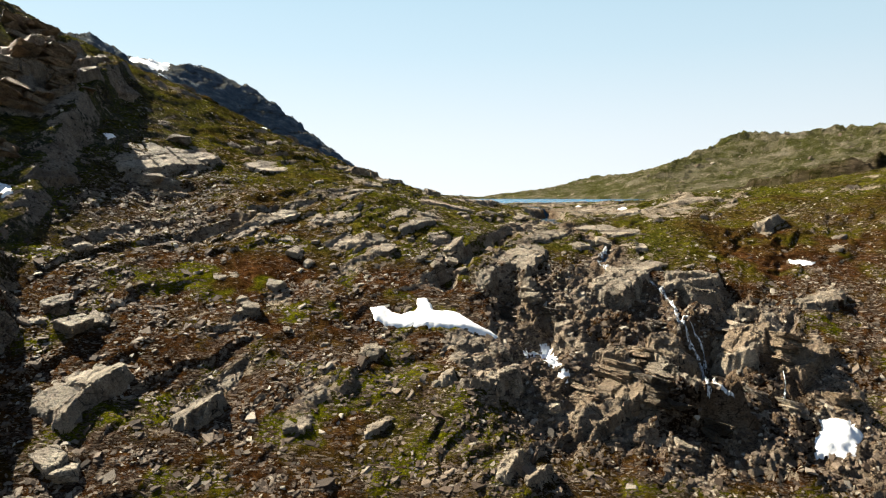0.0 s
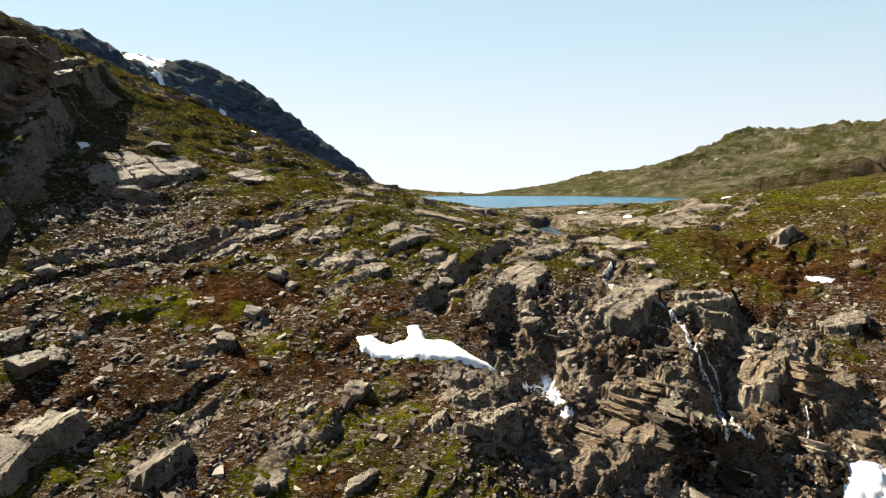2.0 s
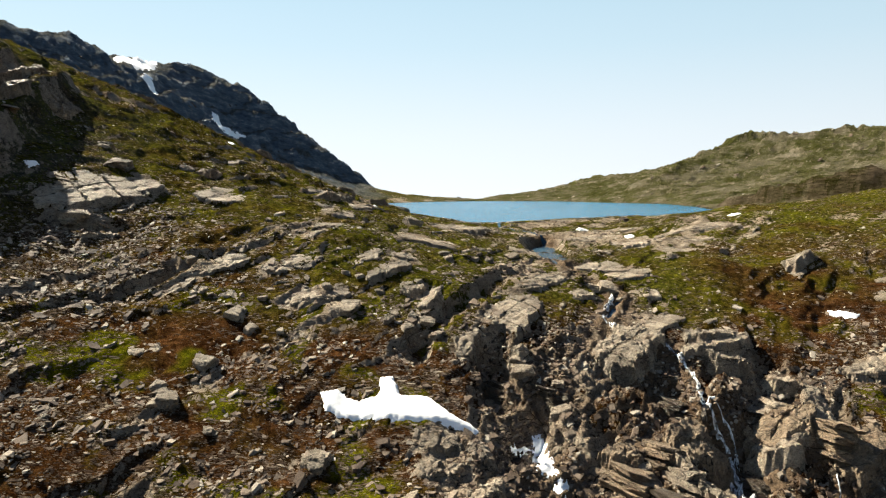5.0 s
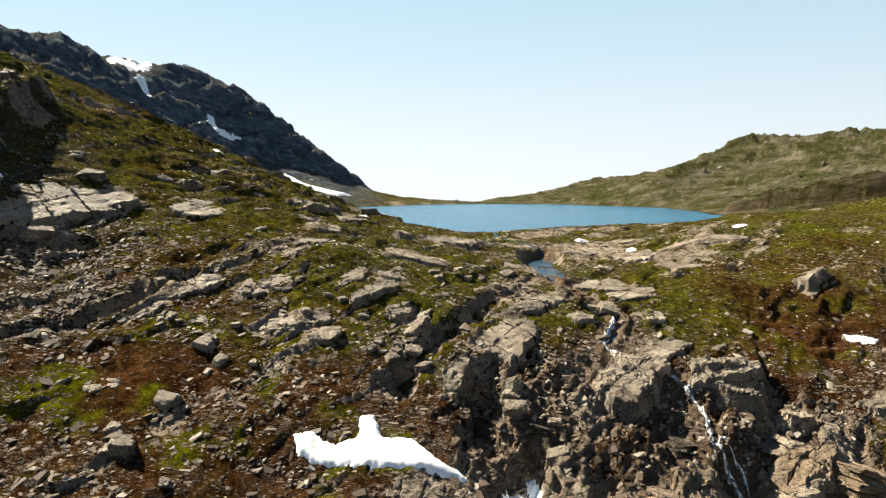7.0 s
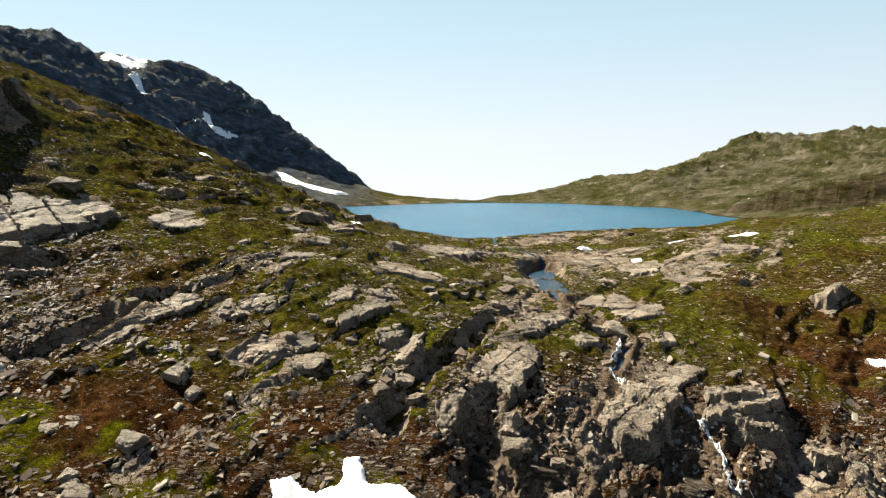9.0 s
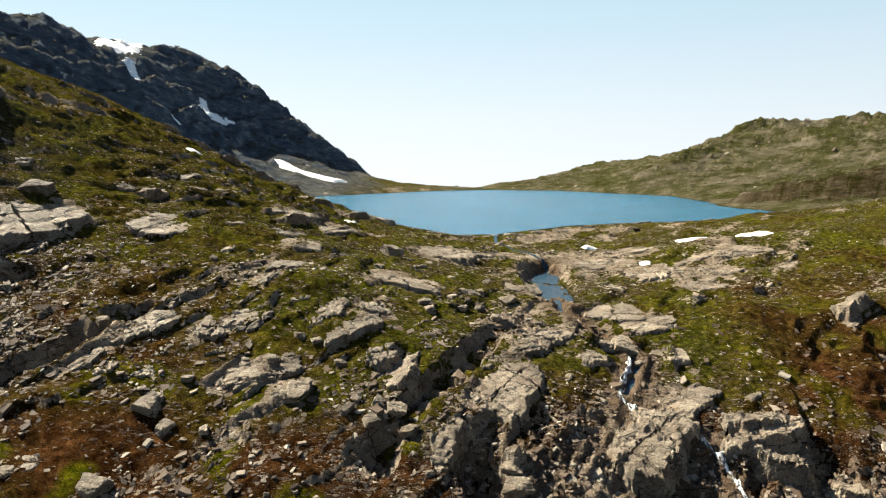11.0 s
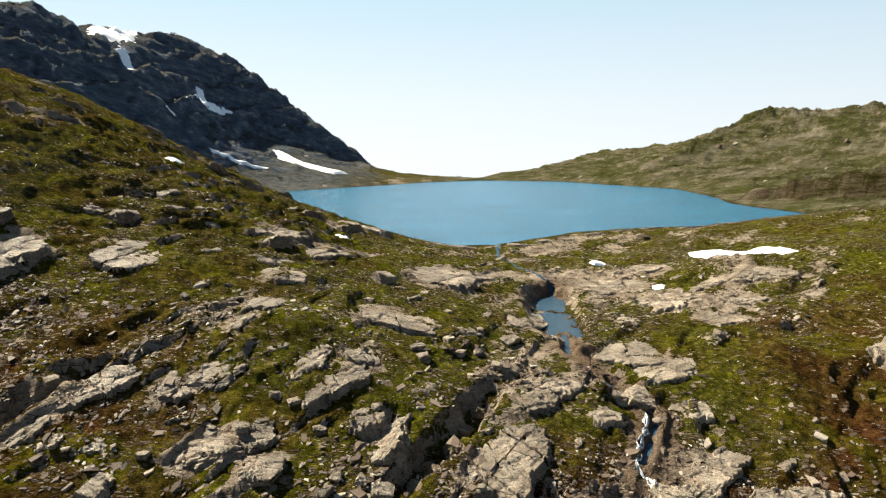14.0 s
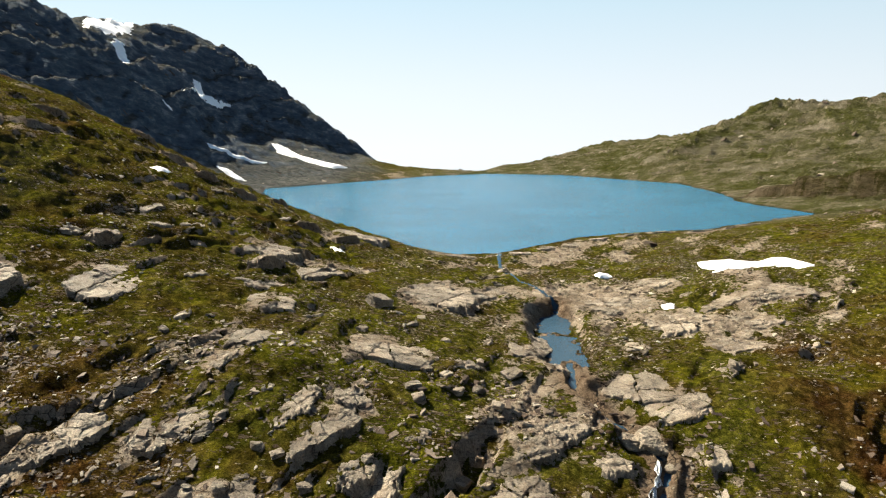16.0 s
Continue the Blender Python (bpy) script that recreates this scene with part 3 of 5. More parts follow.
SLABS_SHORE = [
    (28, 243, 9, 4, 0.8, 30),
    (36, 252, 10, 4, 0.9, 45),
    (45, 260, 9, 4, 0.8, 40),
    (55, 270, 10, 4.5, 0.9, 35),
    (66, 278, 10, 4, 0.9, 25),
    (78, 284, 11, 4.5, 1.0, 15),
    (92, 286, 10, 4.5, 1.0, 15),
    (104, 294, 11, 5, 1.1, 40),
    (116, 304, 11, 5, 1.1, 45),
    (12, 236, 9, 4, 0.7, 10),
]
SLABS_BROW = [
    (-42.5, 229.7, 9, 5.0, 2.4, 55),
    (-38.7, 247.0, 8, 4.4, 2.2, 55),
    (-51.4, 229.6, 8, 4.4, 2.2, 55),
    (-62.4, 238.1, 7, 3.9, 2, 55),
    (-24.7, 220.7, 9, 5.0, 2.4, 55),
    (-16.2, 221.3, 9, 5.0, 2.2, 55),
    (-76.9, 253.3, 8, 4.4, 2.2, 55),
    (-190.5, 435.3, 9, 5.0, 2.6, 55),
    (-81.9, 218.0, 8, 4.4, 2.4, 55),
    (-23.4, 178.9, 8, 4.4, 2.4, 55),
    (-20.1, 190.5, 8, 4.4, 2.6, 55),
    (-42.1, 174.7, 6, 3.3, 1.6, 55),
    (-48.6, 172.6, 7, 3.9, 1.8, 55),
]
SLABS_CRAG = [
    (-92, 150, 16, 9, 9, 75),
    (-86, 162, 15, 8, 8, 80),
    (-84, 148, 12, 7, 7, 70),
    (-90, 172, 16, 8, 8, 85),
    (-97, 160, 18, 9, 10, 80),
    (-80, 172, 10, 6, 5, 85),
    (-72, 124, 9, 6, 4, 70),
]
# boulders: x, y, breadth, height
BOULDERS_BLOCKS = [
    (-49.0, 88.3, 5.5, 3.2),
    (-53.5, 91.6, 4.8, 2.8),
    (-47.1, 90.8, 3.3, 1.8),
    (-40.5, 67.7, 4.0, 2.4),
    (-38.6, 66.9, 3.1, 2.0),
    (-59.5, 136.5, 4.5, 2.4),
    (-61.6, 158.4, 5.7, 2.2),
    (-2.9, 173.4, 4.6, 2.6),
    (33.9, 142.7, 6.1, 2.2),
    (-25.9, 116.8, 3.7, 1.6),
    (-23.0, 114.5, 2.7, 1.3),
    (-23.2, 121.5, 1.7, 1.0),
    (-19.0, 114.7, 1.6, 1.0),
    (-28.7, 98.8, 4.0, 2.0),
    (-30.5, 100.7, 2.2, 1.2),
    (-26.6, 106.1, 3.4, 1.5),
    (-10.0, 121.0, 4.0, 1.5),
    (-13.1, 124.6, 1.9, 0.8),
    (-4.1, 119.3, 2.1, 1.0),
    (-1.1, 118.2, 2.5, 1.2),
    (1.3, 120.8, 2.6, 1.2),
    (3.1, 117.9, 2.8, 1.3),
    (-3.3, 121.7, 1.7, 0.8),
]
BOULDERS_LOOSE = [
    (-0.6, 121.3, 1.8, 0.9),
    (15.1, 112.2, 3.4, 1.8),
    (19.3, 106.8, 4.3, 2.6),
    (19.6, 110.8, 2.2, 1.2),
    (14.6, 114.1, 3.1, 1.4),
    (-10.0, 92.6, 3.3, 1.6),
    (-29.7, 100.0, 2.3, 1.0),
    (-29.5, 98.2, 2.0, 0.9),
    (-22.1, 94.6, 1.6, 0.9),
    (-46.7, 99.0, 1.6, 0.8),
    (-58.1, 107.7, 3.5, 1.6),
    (-60.0, 136.4, 4.3, 1.6),
    (-26.1, 117.6, 2.9, 1.2),
    (-18.0, 76.4, 2.1, 1.3),
    (8.3, 87.7, 1.7, 1.0),
    (14.3, 86.4, 2.3, 1.3),
    (27.6, 97.6, 2.0, 1.1),
    (50.3, 93.9, 2.5, 1.1),
    (30.6, 82.9, 3.2, 1.6),
    (4.9, 143.5, 2.3, 1.2),
    (8.4, 150.1, 2.2, 1.0),
    (9.9, 147.0, 2.0, 0.9),
]
BOULDERS_MORE = [
    (-7.5, 142.0, 1.7, 0.8),
    (-29.5, 150.2, 1.7, 0.7),
    (-14.4, 125.8, 1.8, 1.0),
    (-17.7, 126.3, 1.5, 0.9),
    (4.2, 169.9, 1.7, 0.7),
    (8.4, 161.9, 1.7, 0.7),
    (-4.3, 160.2, 1.9, 0.8),
    (12.5, 148.5, 2.2, 1.0),
    (14.9, 144.5, 2.2, 1.1),
    (35.4, 138.5, 2.4, 1.0),
    (17.5, 154.0, 3.3, 1.4),
    (13.2, 156.0, 1.5, 0.6),
    (-9.8, 131.5, 2.1, 0.9),
    (-12.2, 132.4, 2.1, 0.8),
    (-6.1, 128.2, 2.0, 1.0),
    (4.1, 145.8, 3.0, 1.0),
    (31.7, 142.7, 4.2, 1.3),
    (50.7, 159.1, 2.2, 0.8),
]
BOULDERS_GULLY = [
    (4.6, 123.0, 2.2, 1.3),
    (6.4, 126.6, 2.6, 1.6),
    (8.3, 129.4, 1.9, 1.2),
    (10.2, 133.0, 2.4, 1.5),
    (12.4, 136.8, 2.0, 1.2),
    (10.8, 110.5, 2.8, 1.8),
    (11.6, 114.2, 2.2, 1.4),
    (-41.5, 123.0, 1.8, 1.0),
    (-37.0, 129.5, 2.0, 1.1),
]
# snow: outlines in the plan
SNOW_HOLLOW = [(-11.4, 104.0), (-9.7, 104.5), (-6.9, 103.2), (-4.2, 103.7), (-4.2, 107.6), (-2.5, 108.1), (-1.5, 104.5), (2.1, 104.7), (6.2, 101.8), (9.5, 100.7), (8.0, 100.4), (3.6, 100.5), (-2.2, 100.0), (-8.2, 100.8), (-10.5, 101.6)]
SNOW_GULLY = [(15.3, 104.8), (16.7, 105.3), (17.5, 96.2), (16.4, 95.4), (14.8, 96.0)]
SNOW_GULLY_FOOT = [(16.7, 95.1), (18.3, 95.9), (18.3, 94.3), (17.2, 92.7), (16.4, 94.1)]
SNOW_GULLY_HEAD = [(12.3, 102.3), (14.1, 103.5), (15.2, 103.4), (14.5, 102.1), (13.0, 102.2)]
SNOW_EAST = [(53.5, 92.9), (55.8, 93.6), (57.4, 92.3), (57.8, 90.0), (54.9, 86.1), (52.7, 85.6), (49.6, 86.6), (50.4, 89.0), (52.8, 90.8)]
SNOW_LEDGE = [(70.9, 137.2), (72.7, 136.7), (75.4, 135.1), (74.1, 133.8), (70.6, 135.6)]
SNOW_PLATEAU = [(72.2, 234.8), (81.2, 235.6), (92.2, 225.8), (86.3, 203.1), (82.3, 201.7), (83.4, 230.2), (68.0, 208.1)]
SNOW_BITS = [(42.5, 218.0), (46.9, 222.7), (46.7, 217.2), (43.1, 214.9)]
SNOW_BITS2 = [(48.9, 188.4), (52.1, 189.2), (50.6, 185.7), (48.8, 186.6)]
SNOW_BITS3 = [(-18.3, 212.8), (-16.2, 213.0), (-14.0, 208.6), (-15.2, 206.9)]
SNOW_SHADE = [(-72.7, 144.7), (-71.6, 146.7), (-70.7, 146.4), (-71.2, 143.8)]
SNOW_SHADE2 = [(-76.5, 116.3), (-74.4, 115.8), (-71.8, 112.6), (-72.6, 111.3), (-73.3, 111.3)]
SNOW_PEAK = [(-286.3, 625.3), (-275.1, 685.1), (-257.0, 637.7), (-255.9, 595.2), (-256.4, 567.0)]
SNOW_PEAK2 = [(-237.5, 565.3), (-240.5, 586.8), (-226.9, 568.4), (-220.0, 556.5), (-220.1, 544.3), (-233.6, 562.4)]
SNOW_CREST = [(-256.2, 730.9), (-262.0, 728.9)]
SNOW_CHUTE = [(-211.2, 651.9), (-207.2, 655.6), (-197.0, 649.3), (-186.8, 662.8), (-182.9, 667.1), (-188.5, 652.0), (-192.7, 629.3), (-202.2, 592.0), (-196.3, 614.1)]
SNOW_CHUTE2 = [(-165.6, 548.3), (-153.9, 562.6), (-142.5, 578.1), (-132.0, 592.8), (-138.3, 573.7), (-149.1, 560.0), (-162.4, 544.8)]
SNOW_CHUTE3 = [(-144.4, 646.4), (-132.3, 650.9), (-114.2, 633.0), (-93.9, 629.4), (-76.4, 627.9), (-86.0, 610.7), (-111.2, 620.4), (-131.6, 627.2)]
SNOW_CHUTE4 = [(-152.0, 524.1), (-145.0, 531.8), (-129.1, 519.7), (-134.6, 516.8), (-145.2, 520.5)]
SNOW_SMALL = [(-193.5, 545.6), (-192.8, 552.6), (-190.3, 552.1), (-191.9, 545.1)]
SNOW_BROW = [(-58.6, 214.6), (-56.8, 217.8), (-55.3, 219.0), (-54.5, 210.7)]
# ---- ground, lake ----
def link(name, verts, faces, material, parent=None, smooth=True):
    me = bpy.data.meshes.new(name)
    me.from_pydata(verts, [], faces)
    me.materials.append(material)
    if smooth:
        me.shade_smooth()
    ob = new(name, me)
    ob.parent = parent
    return ob


def build_ground():
    """One sheet of ground in rings round the slope, with finer rings and spokes where the camera flies."""
    cx, cy = 6.0, 15.0
    radii, r = [0.0, 8.0, 18.0], 26.0
    while r < 4600:
        radii.append(r)
        r *= 1 + (0.0046 if r < 250 else 0.0058 if r < 1000 else 0.03)
    fine = np.radians(np.arange(-47, 47.01, 0.165))
    coarse = np.radians(np.arange(50, 311, 3.0))
    ang = np.concatenate([fine, coarse])
    rr, aa = np.meshgrid(np.array(radii[1:]), ang, indexing="ij")
    x, y = cx + rr * np.sin(aa), cy + rr * np.cos(aa)
    z = ground(x, y)
    n, k = z.shape
    verts = np.concatenate([np.stack([x, y, z], -1).reshape(-1, 3), [[cx, cy, float(ground(cx, cy))]]])
    i, j = np.meshgrid(np.arange(n - 1), np.arange(k), indexing="ij")
    j2 = (j + 1) % k
    quads = np.stack([i * k + j, (i + 1) * k + j, (i + 1) * k + j2, i * k + j2], -1).reshape(-1, 4)
    me = bpy.data.meshes.new("ground")
    nv, nq = len(verts), len(quads)
    loops = np.concatenate([quads.ravel(), np.stack([np.full(k, nv - 1), np.arange(k), (np.arange(k) + 1) % k], -1).ravel()])
    me.vertices.add(nv)
    me.vertices.foreach_set("co", verts.ravel())
    me.loops.add(len(loops))
    me.loops.foreach_set("vertex_index", loops)
    me.polygons.add(nq + k)
    me.polygons.foreach_set("loop_start", np.concatenate([np.arange(nq) * 4, nq * 4 + np.arange(k) * 3]))
    me.polygons.foreach_set("loop_total", np.concatenate([np.full(nq, 4), np.full(k, 3)]))
    me.update(calc_edges=True)
    me.flip_normals()
    me.shade_smooth()
    # what covers the ground
    gz_r, gz_a = np.gradient(z, axis=0), np.gradient(z, axis=1)
    dr = np.gradient(np.array(radii[1:]))[:, None]
    slope = np.hypot(gz_r / dr, gz_a / np.maximum(rr * 0.003, 0.05))
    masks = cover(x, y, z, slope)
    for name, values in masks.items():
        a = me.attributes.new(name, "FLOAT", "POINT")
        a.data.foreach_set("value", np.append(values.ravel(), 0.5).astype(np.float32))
    me.materials.append(M_GROUND)
    return tagged(new("ground", me), "rocky alpine hillside with moss, brown sedge and bare gneiss", "ground", kind="structure")


def cover(x, y, z, slope):
    d = shore_distance(x, y)
    crags = crag_zone(x, y)
    meadow = np.exp(-((x - 58) / 15) ** 2 - ((y - 140) / 17) ** 2)
    rock = bareness(x, y) + 0.5 * ease(slope, 0.6, 1.1)
    rock = rock + 0.25 * ease(y, 240, 330) * (1 - ease(d, 4, 30))
    west = (1 - ease(x, -115, -60)) * ease(y, 300, 420)
    rock = rock + 0.4 * west + 0.04 * ease(y, 290, 380)
    east = ease(y, 290, 340) * ease(x, 20, 90)
    rock = rock + east * (0.55 * fbm(x / 5 + 2, y / 5, 3, 0.7) - 0.03)
    soil = np.exp(-((x + 22) / 22) ** 2 - ((y - 102) / 13) ** 2)
    rock = rock - 0.14 * soil
    for a, b in zip(STREAM, STREAM[1:]):
        rock = rock + 0.45 * (1 - ease(segment(x, y, a, b)[0], 1.0, 4.5))
    for rows in (SLABS_TURF, SLABS_BROW, SLABS_UPPER, SLABS_LIP, SLABS_STREAM, SLABS_FALLS, SLABS_LOWER, SLABS_CRAG):
        for sx, sy, length, width, height, heading in rows:
            near = np.nonzero((np.abs(x - sx) < length) & (np.abs(y - sy) < length))
            if near[0].size:
                c, n = math.cos(radians(heading)), math.sin(radians(heading))
                a, b = (x[near] - sx) * c + (y[near] - sy) * n, (y[near] - sy) * c - (x[near] - sx) * n
                reach = np.hypot(a / (0.5 * length + 0.8), b / (0.5 * width + 0.8)) + 0.7 * fbm(x[near] / 3, y[near] / 3, 3)
                rock[near] = np.maximum(rock[near], rock[near] + 0.3 * (1 - ease(reach, 0.7, 1.3)))
    low = 1 - ease(z + 3 * fbm(x / 25, y / 25, 3), -13, -5)
    lower = low * (1 - ease(y, 122, 140))
    russet = 0.06 + 0.45 * soil + 0.6 * crags + 0.8 * lower + 0.8 * ease(x, 44, 62) * (1 - ease(y, 140, 190)) + 0.2 * west + 0.3 * ease(fbm(x / 17 + 8, y / 17, 3), 0.1, 0.5)
    russet = russet + 0.55 * (1 - ease(x, -32, -14)) * (1 - ease(y, 136, 156)) * ease(x, -75, -55)
    russet = russet - 0.6 * np.exp(-((x + 2) / 14) ** 2 - ((y - 80) / 10) ** 2)
    scree = np.exp(-((x + 55) / 14) ** 2 - ((y - 122) / 20) ** 2)
    sward = (1 - ease(x, -30, -5)) * ease(y, 135, 160) * (1 - ease(y, 250, 300))
    # dark band along the cliffs above the lake: shade painted into their colour
    cliff_shade = np.full(np.shape(x), 1e9)
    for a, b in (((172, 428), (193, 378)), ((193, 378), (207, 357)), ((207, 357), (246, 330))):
        cliff_shade = np.minimum(cliff_shade, segment(x, y, a, b)[0])
    russet = russet + 0.14 * sward
    stony = 0.13 - 0.05 * sward + 0.30 * lower - 0.18 * soil + 0.55 * scree + 0.35 * fbm(x / 20, y / 20, 3) - 0.25 * meadow
    wet = 0.9 * np.exp(-((x - 42) / 11) ** 2 - ((y - 101) / 15) ** 2) + 0.8 * crags * ease(gnoise(x / 9, y / 9), -0.4, 0.1)
    for a, b in zip(STREAM, STREAM[1:]):
        wet = np.maximum(wet, 0.9 * (1 - ease(segment(x, y, a, b)[0], 1.5, 5.0)))
    wet = np.maximum(wet, 0.8 * (1 - ease(np.abs(d), 0.5, 3.0)))
    # the painted cliff shade shares the mask of the wet ground
    wet = np.maximum(wet, 0.9 * (1 - ease(cliff_shade + 9 * fbm(x / 12, y / 12, 3), 2, 9)))
    moss = ease(fbm(x / 9 + 60, y / 9, 3) + 0.15 * np.exp(-((x + 4) / 16) ** 2 - ((y - 78) / 9) ** 2), 0.02, 0.36) * (1 - 0.45 * ease(y, 108, 130)) * (1 - crags) * (1 - ease(y, 260, 330))
    # includes the mountain's painted shade and haze, faint on the near crag too
    return {"hazy_heath": ease(y, 285, 350) * ease(x, -60, 40), "moss": moss, "rock": np.clip(rock, 0, 1), "russet": np.clip(russet, 0, 1), "stony": np.clip(stony, 0, 0.95), "wet": np.clip(wet, 0, 1), "haze_shade": (1 - ease(x + 20 * fbm(x / 40, y / 40, 3), -85, -40)) * ease(y, 300, 400) + 0.15 * (1 - ease(x + 5 * fbm(x / 12, y / 12, 3), -72, -56)) * (1 - ease(y, 170, 215)) * ease(slope, 0.35, 0.8)}


ground_sheet = build_ground()


def build_lake():
    bm = bmesh.new()
    ring = []
    for x, y in SHORE:
        out = Vector((x - 35, y - 480, 0)).normalized() * 4.0
        ring.append(bm.verts.new((x + out.x, y + out.y * (0.4 if y < 250 else 1.0), 0.0)))
    bm.faces.new(ring)
    bm.normal_update()
    for f in bm.faces:
        if f.normal.z < 0:
            f.normal_flip()
    bmesh.ops.triangulate(bm, faces=bm.faces)
    me = bpy.data.meshes.new("lake")
    bm.to_mesh(me)
    me.materials.append(M_LAKE)
    return tagged(new("lake", me), "blue mountain lake with a rippled surface", "lake", kind="structure")


build_lake()


def build_haze_glow():
    """A glowing ring painted as bright haze over the lowland far behind the lake, thinning upwards into the sky."""
    m, nt, b = mat("far_haze_glow")
    geo = nt.nodes.new("ShaderNodeNewGeometry")
    split = nt.nodes.new("ShaderNodeSeparateXYZ")
    nt.links.new(geo.outputs["Position"], split.inputs[0])
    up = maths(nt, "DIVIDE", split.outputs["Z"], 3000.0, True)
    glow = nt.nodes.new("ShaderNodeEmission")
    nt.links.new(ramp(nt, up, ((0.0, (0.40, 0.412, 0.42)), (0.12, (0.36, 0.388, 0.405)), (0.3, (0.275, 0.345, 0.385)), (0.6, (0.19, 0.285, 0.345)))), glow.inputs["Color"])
    # the added glow is stronger on the sun's side
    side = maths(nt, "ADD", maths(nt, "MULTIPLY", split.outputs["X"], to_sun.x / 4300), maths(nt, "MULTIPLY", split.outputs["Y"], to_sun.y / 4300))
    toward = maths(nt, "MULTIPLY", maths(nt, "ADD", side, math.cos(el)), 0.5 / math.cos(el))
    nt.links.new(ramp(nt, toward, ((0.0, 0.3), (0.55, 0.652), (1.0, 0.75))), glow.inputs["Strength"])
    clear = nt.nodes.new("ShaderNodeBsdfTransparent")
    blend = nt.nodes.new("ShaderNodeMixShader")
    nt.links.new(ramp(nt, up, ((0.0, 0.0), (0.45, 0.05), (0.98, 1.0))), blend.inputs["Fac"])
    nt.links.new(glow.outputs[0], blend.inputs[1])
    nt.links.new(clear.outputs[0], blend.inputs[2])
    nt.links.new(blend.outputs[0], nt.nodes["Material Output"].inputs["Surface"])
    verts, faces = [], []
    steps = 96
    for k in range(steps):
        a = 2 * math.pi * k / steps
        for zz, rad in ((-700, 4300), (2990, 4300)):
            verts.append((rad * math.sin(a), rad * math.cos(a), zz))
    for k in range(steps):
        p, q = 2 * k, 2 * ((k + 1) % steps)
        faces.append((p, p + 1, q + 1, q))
    tagged(link("backdrop", verts, faces, m), "glowing backdrop painted as pale haze over far lowland", "backdrop", kind="structure")


build_haze_glow()

from mathutils.bvhtree import BVHTree


def globe(level):
    bm = bmesh.new()
    bmesh.ops.create_icosphere(bm, subdivisions=level, radius=1)
    v = np.array([p.co[:] for p in bm.verts])
    f = [[q.index for q in p.verts] for p in bm.faces]
    bm.free()
    return v, np.array(f)


GLOBES = {k: globe(k) for k in (3, 4, 5)}


def rock_points(way, rng, chamfers, sharp=34.0):
    """A block with split faces and worn edges, one unit in every half axis."""
    planes = [((1, 0, 0), 1), ((-1, 0, 0), 1), ((0, 1, 0), 1), ((0, -1, 0), 1), ((0, 0, 1), 1), ((0, 0, -1), 1)]
    total = 0.0
    for n, d in planes:
        n = np.array(n) + rng.normal(0, 0.16, 3)
        n /= np.linalg.norm(n)
        total = total + np.clip(way @ n / (d * rng.uniform(0.85, 1.1)), 0, None) ** sharp
    for _ in range(chamfers):
        n = rng.normal(0, 1, 3)
        n /= np.linalg.norm(n)
        total = total + np.clip(way @ n / rng.uniform(0.88, 1.2), 0, None) ** sharp
    return way * (total ** (-1 / sharp))[:, None]


def slope_turn(x, y, reach, lean, dip=0.0):
    """Turns upright things towards the slope that they lie on; dip lifts the side where the beds end."""
    gx = float(ground_base(np.array(x + reach), np.array(y))[0] - ground_base(np.array(x - reach), np.array(y))[0]) / (2 * reach)
    gy = float(ground_base(np.array(x), np.array(y + reach))[0] - ground_base(np.array(x), np.array(y - reach))[0]) / (2 * reach)
    n = Vector((-gx * lean - 0.8 * dip, -gy * lean + 0.6 * dip, 1)).normalized()
    return Vector((0, 0, 1)).rotation_difference(n).to_matrix().to_4x4()


def rock_mesh(name, size, seed, level, rough, chamfers=7, sharp=34.0, lumps=1.0):
    rng = np.random.RandomState(seed)
    way, faces = GLOBES[level]
    p = rock_points(way, rng, chamfers, sharp) * np.array(size)
    o = rng.uniform(-50, 50, 3)
    least = min(size[0], size[1])
    out = p / (np.linalg.norm(p, axis=1)[:, None] + 1e-6)
    a, b = p[:, 0] + 0.7 * p[:, 2], p[:, 1] - 0.8 * p[:, 2]
    big = fbm(a / (0.9 * least) + o[0], b / (0.9 * least) + o[1], 3)
    # beds weather back in steps
    q = (p[:, 2] + 0.22 * p[:, 0] + 0.3 * big) / 0.42 + o[2]
    bed = ease(q - np.floor(q), 0.55, 0.95) - (q - np.floor(q))
    fine = fbm(a / 1.1 + o[1], b / 1.1 + o[2], 4, 0.65)
    crackle = np.abs(gnoise(a / (0.5 * least) + o[2], b / (0.3 * least)))
    groove = -np.exp(-(crackle / 0.045) ** 2)
    side = 1 - np.abs(out[:, 2])
    k = min(1.0, least / 2)
    p = p + out * (rough * least * big + 0.24 * k * bed * side + lumps * 0.12 * k * fine + 0.16 * k * groove)[:, None]
    me = bpy.data.meshes.new(name)
    me.from_pydata(p.tolist(), [], faces.tolist())
    return me


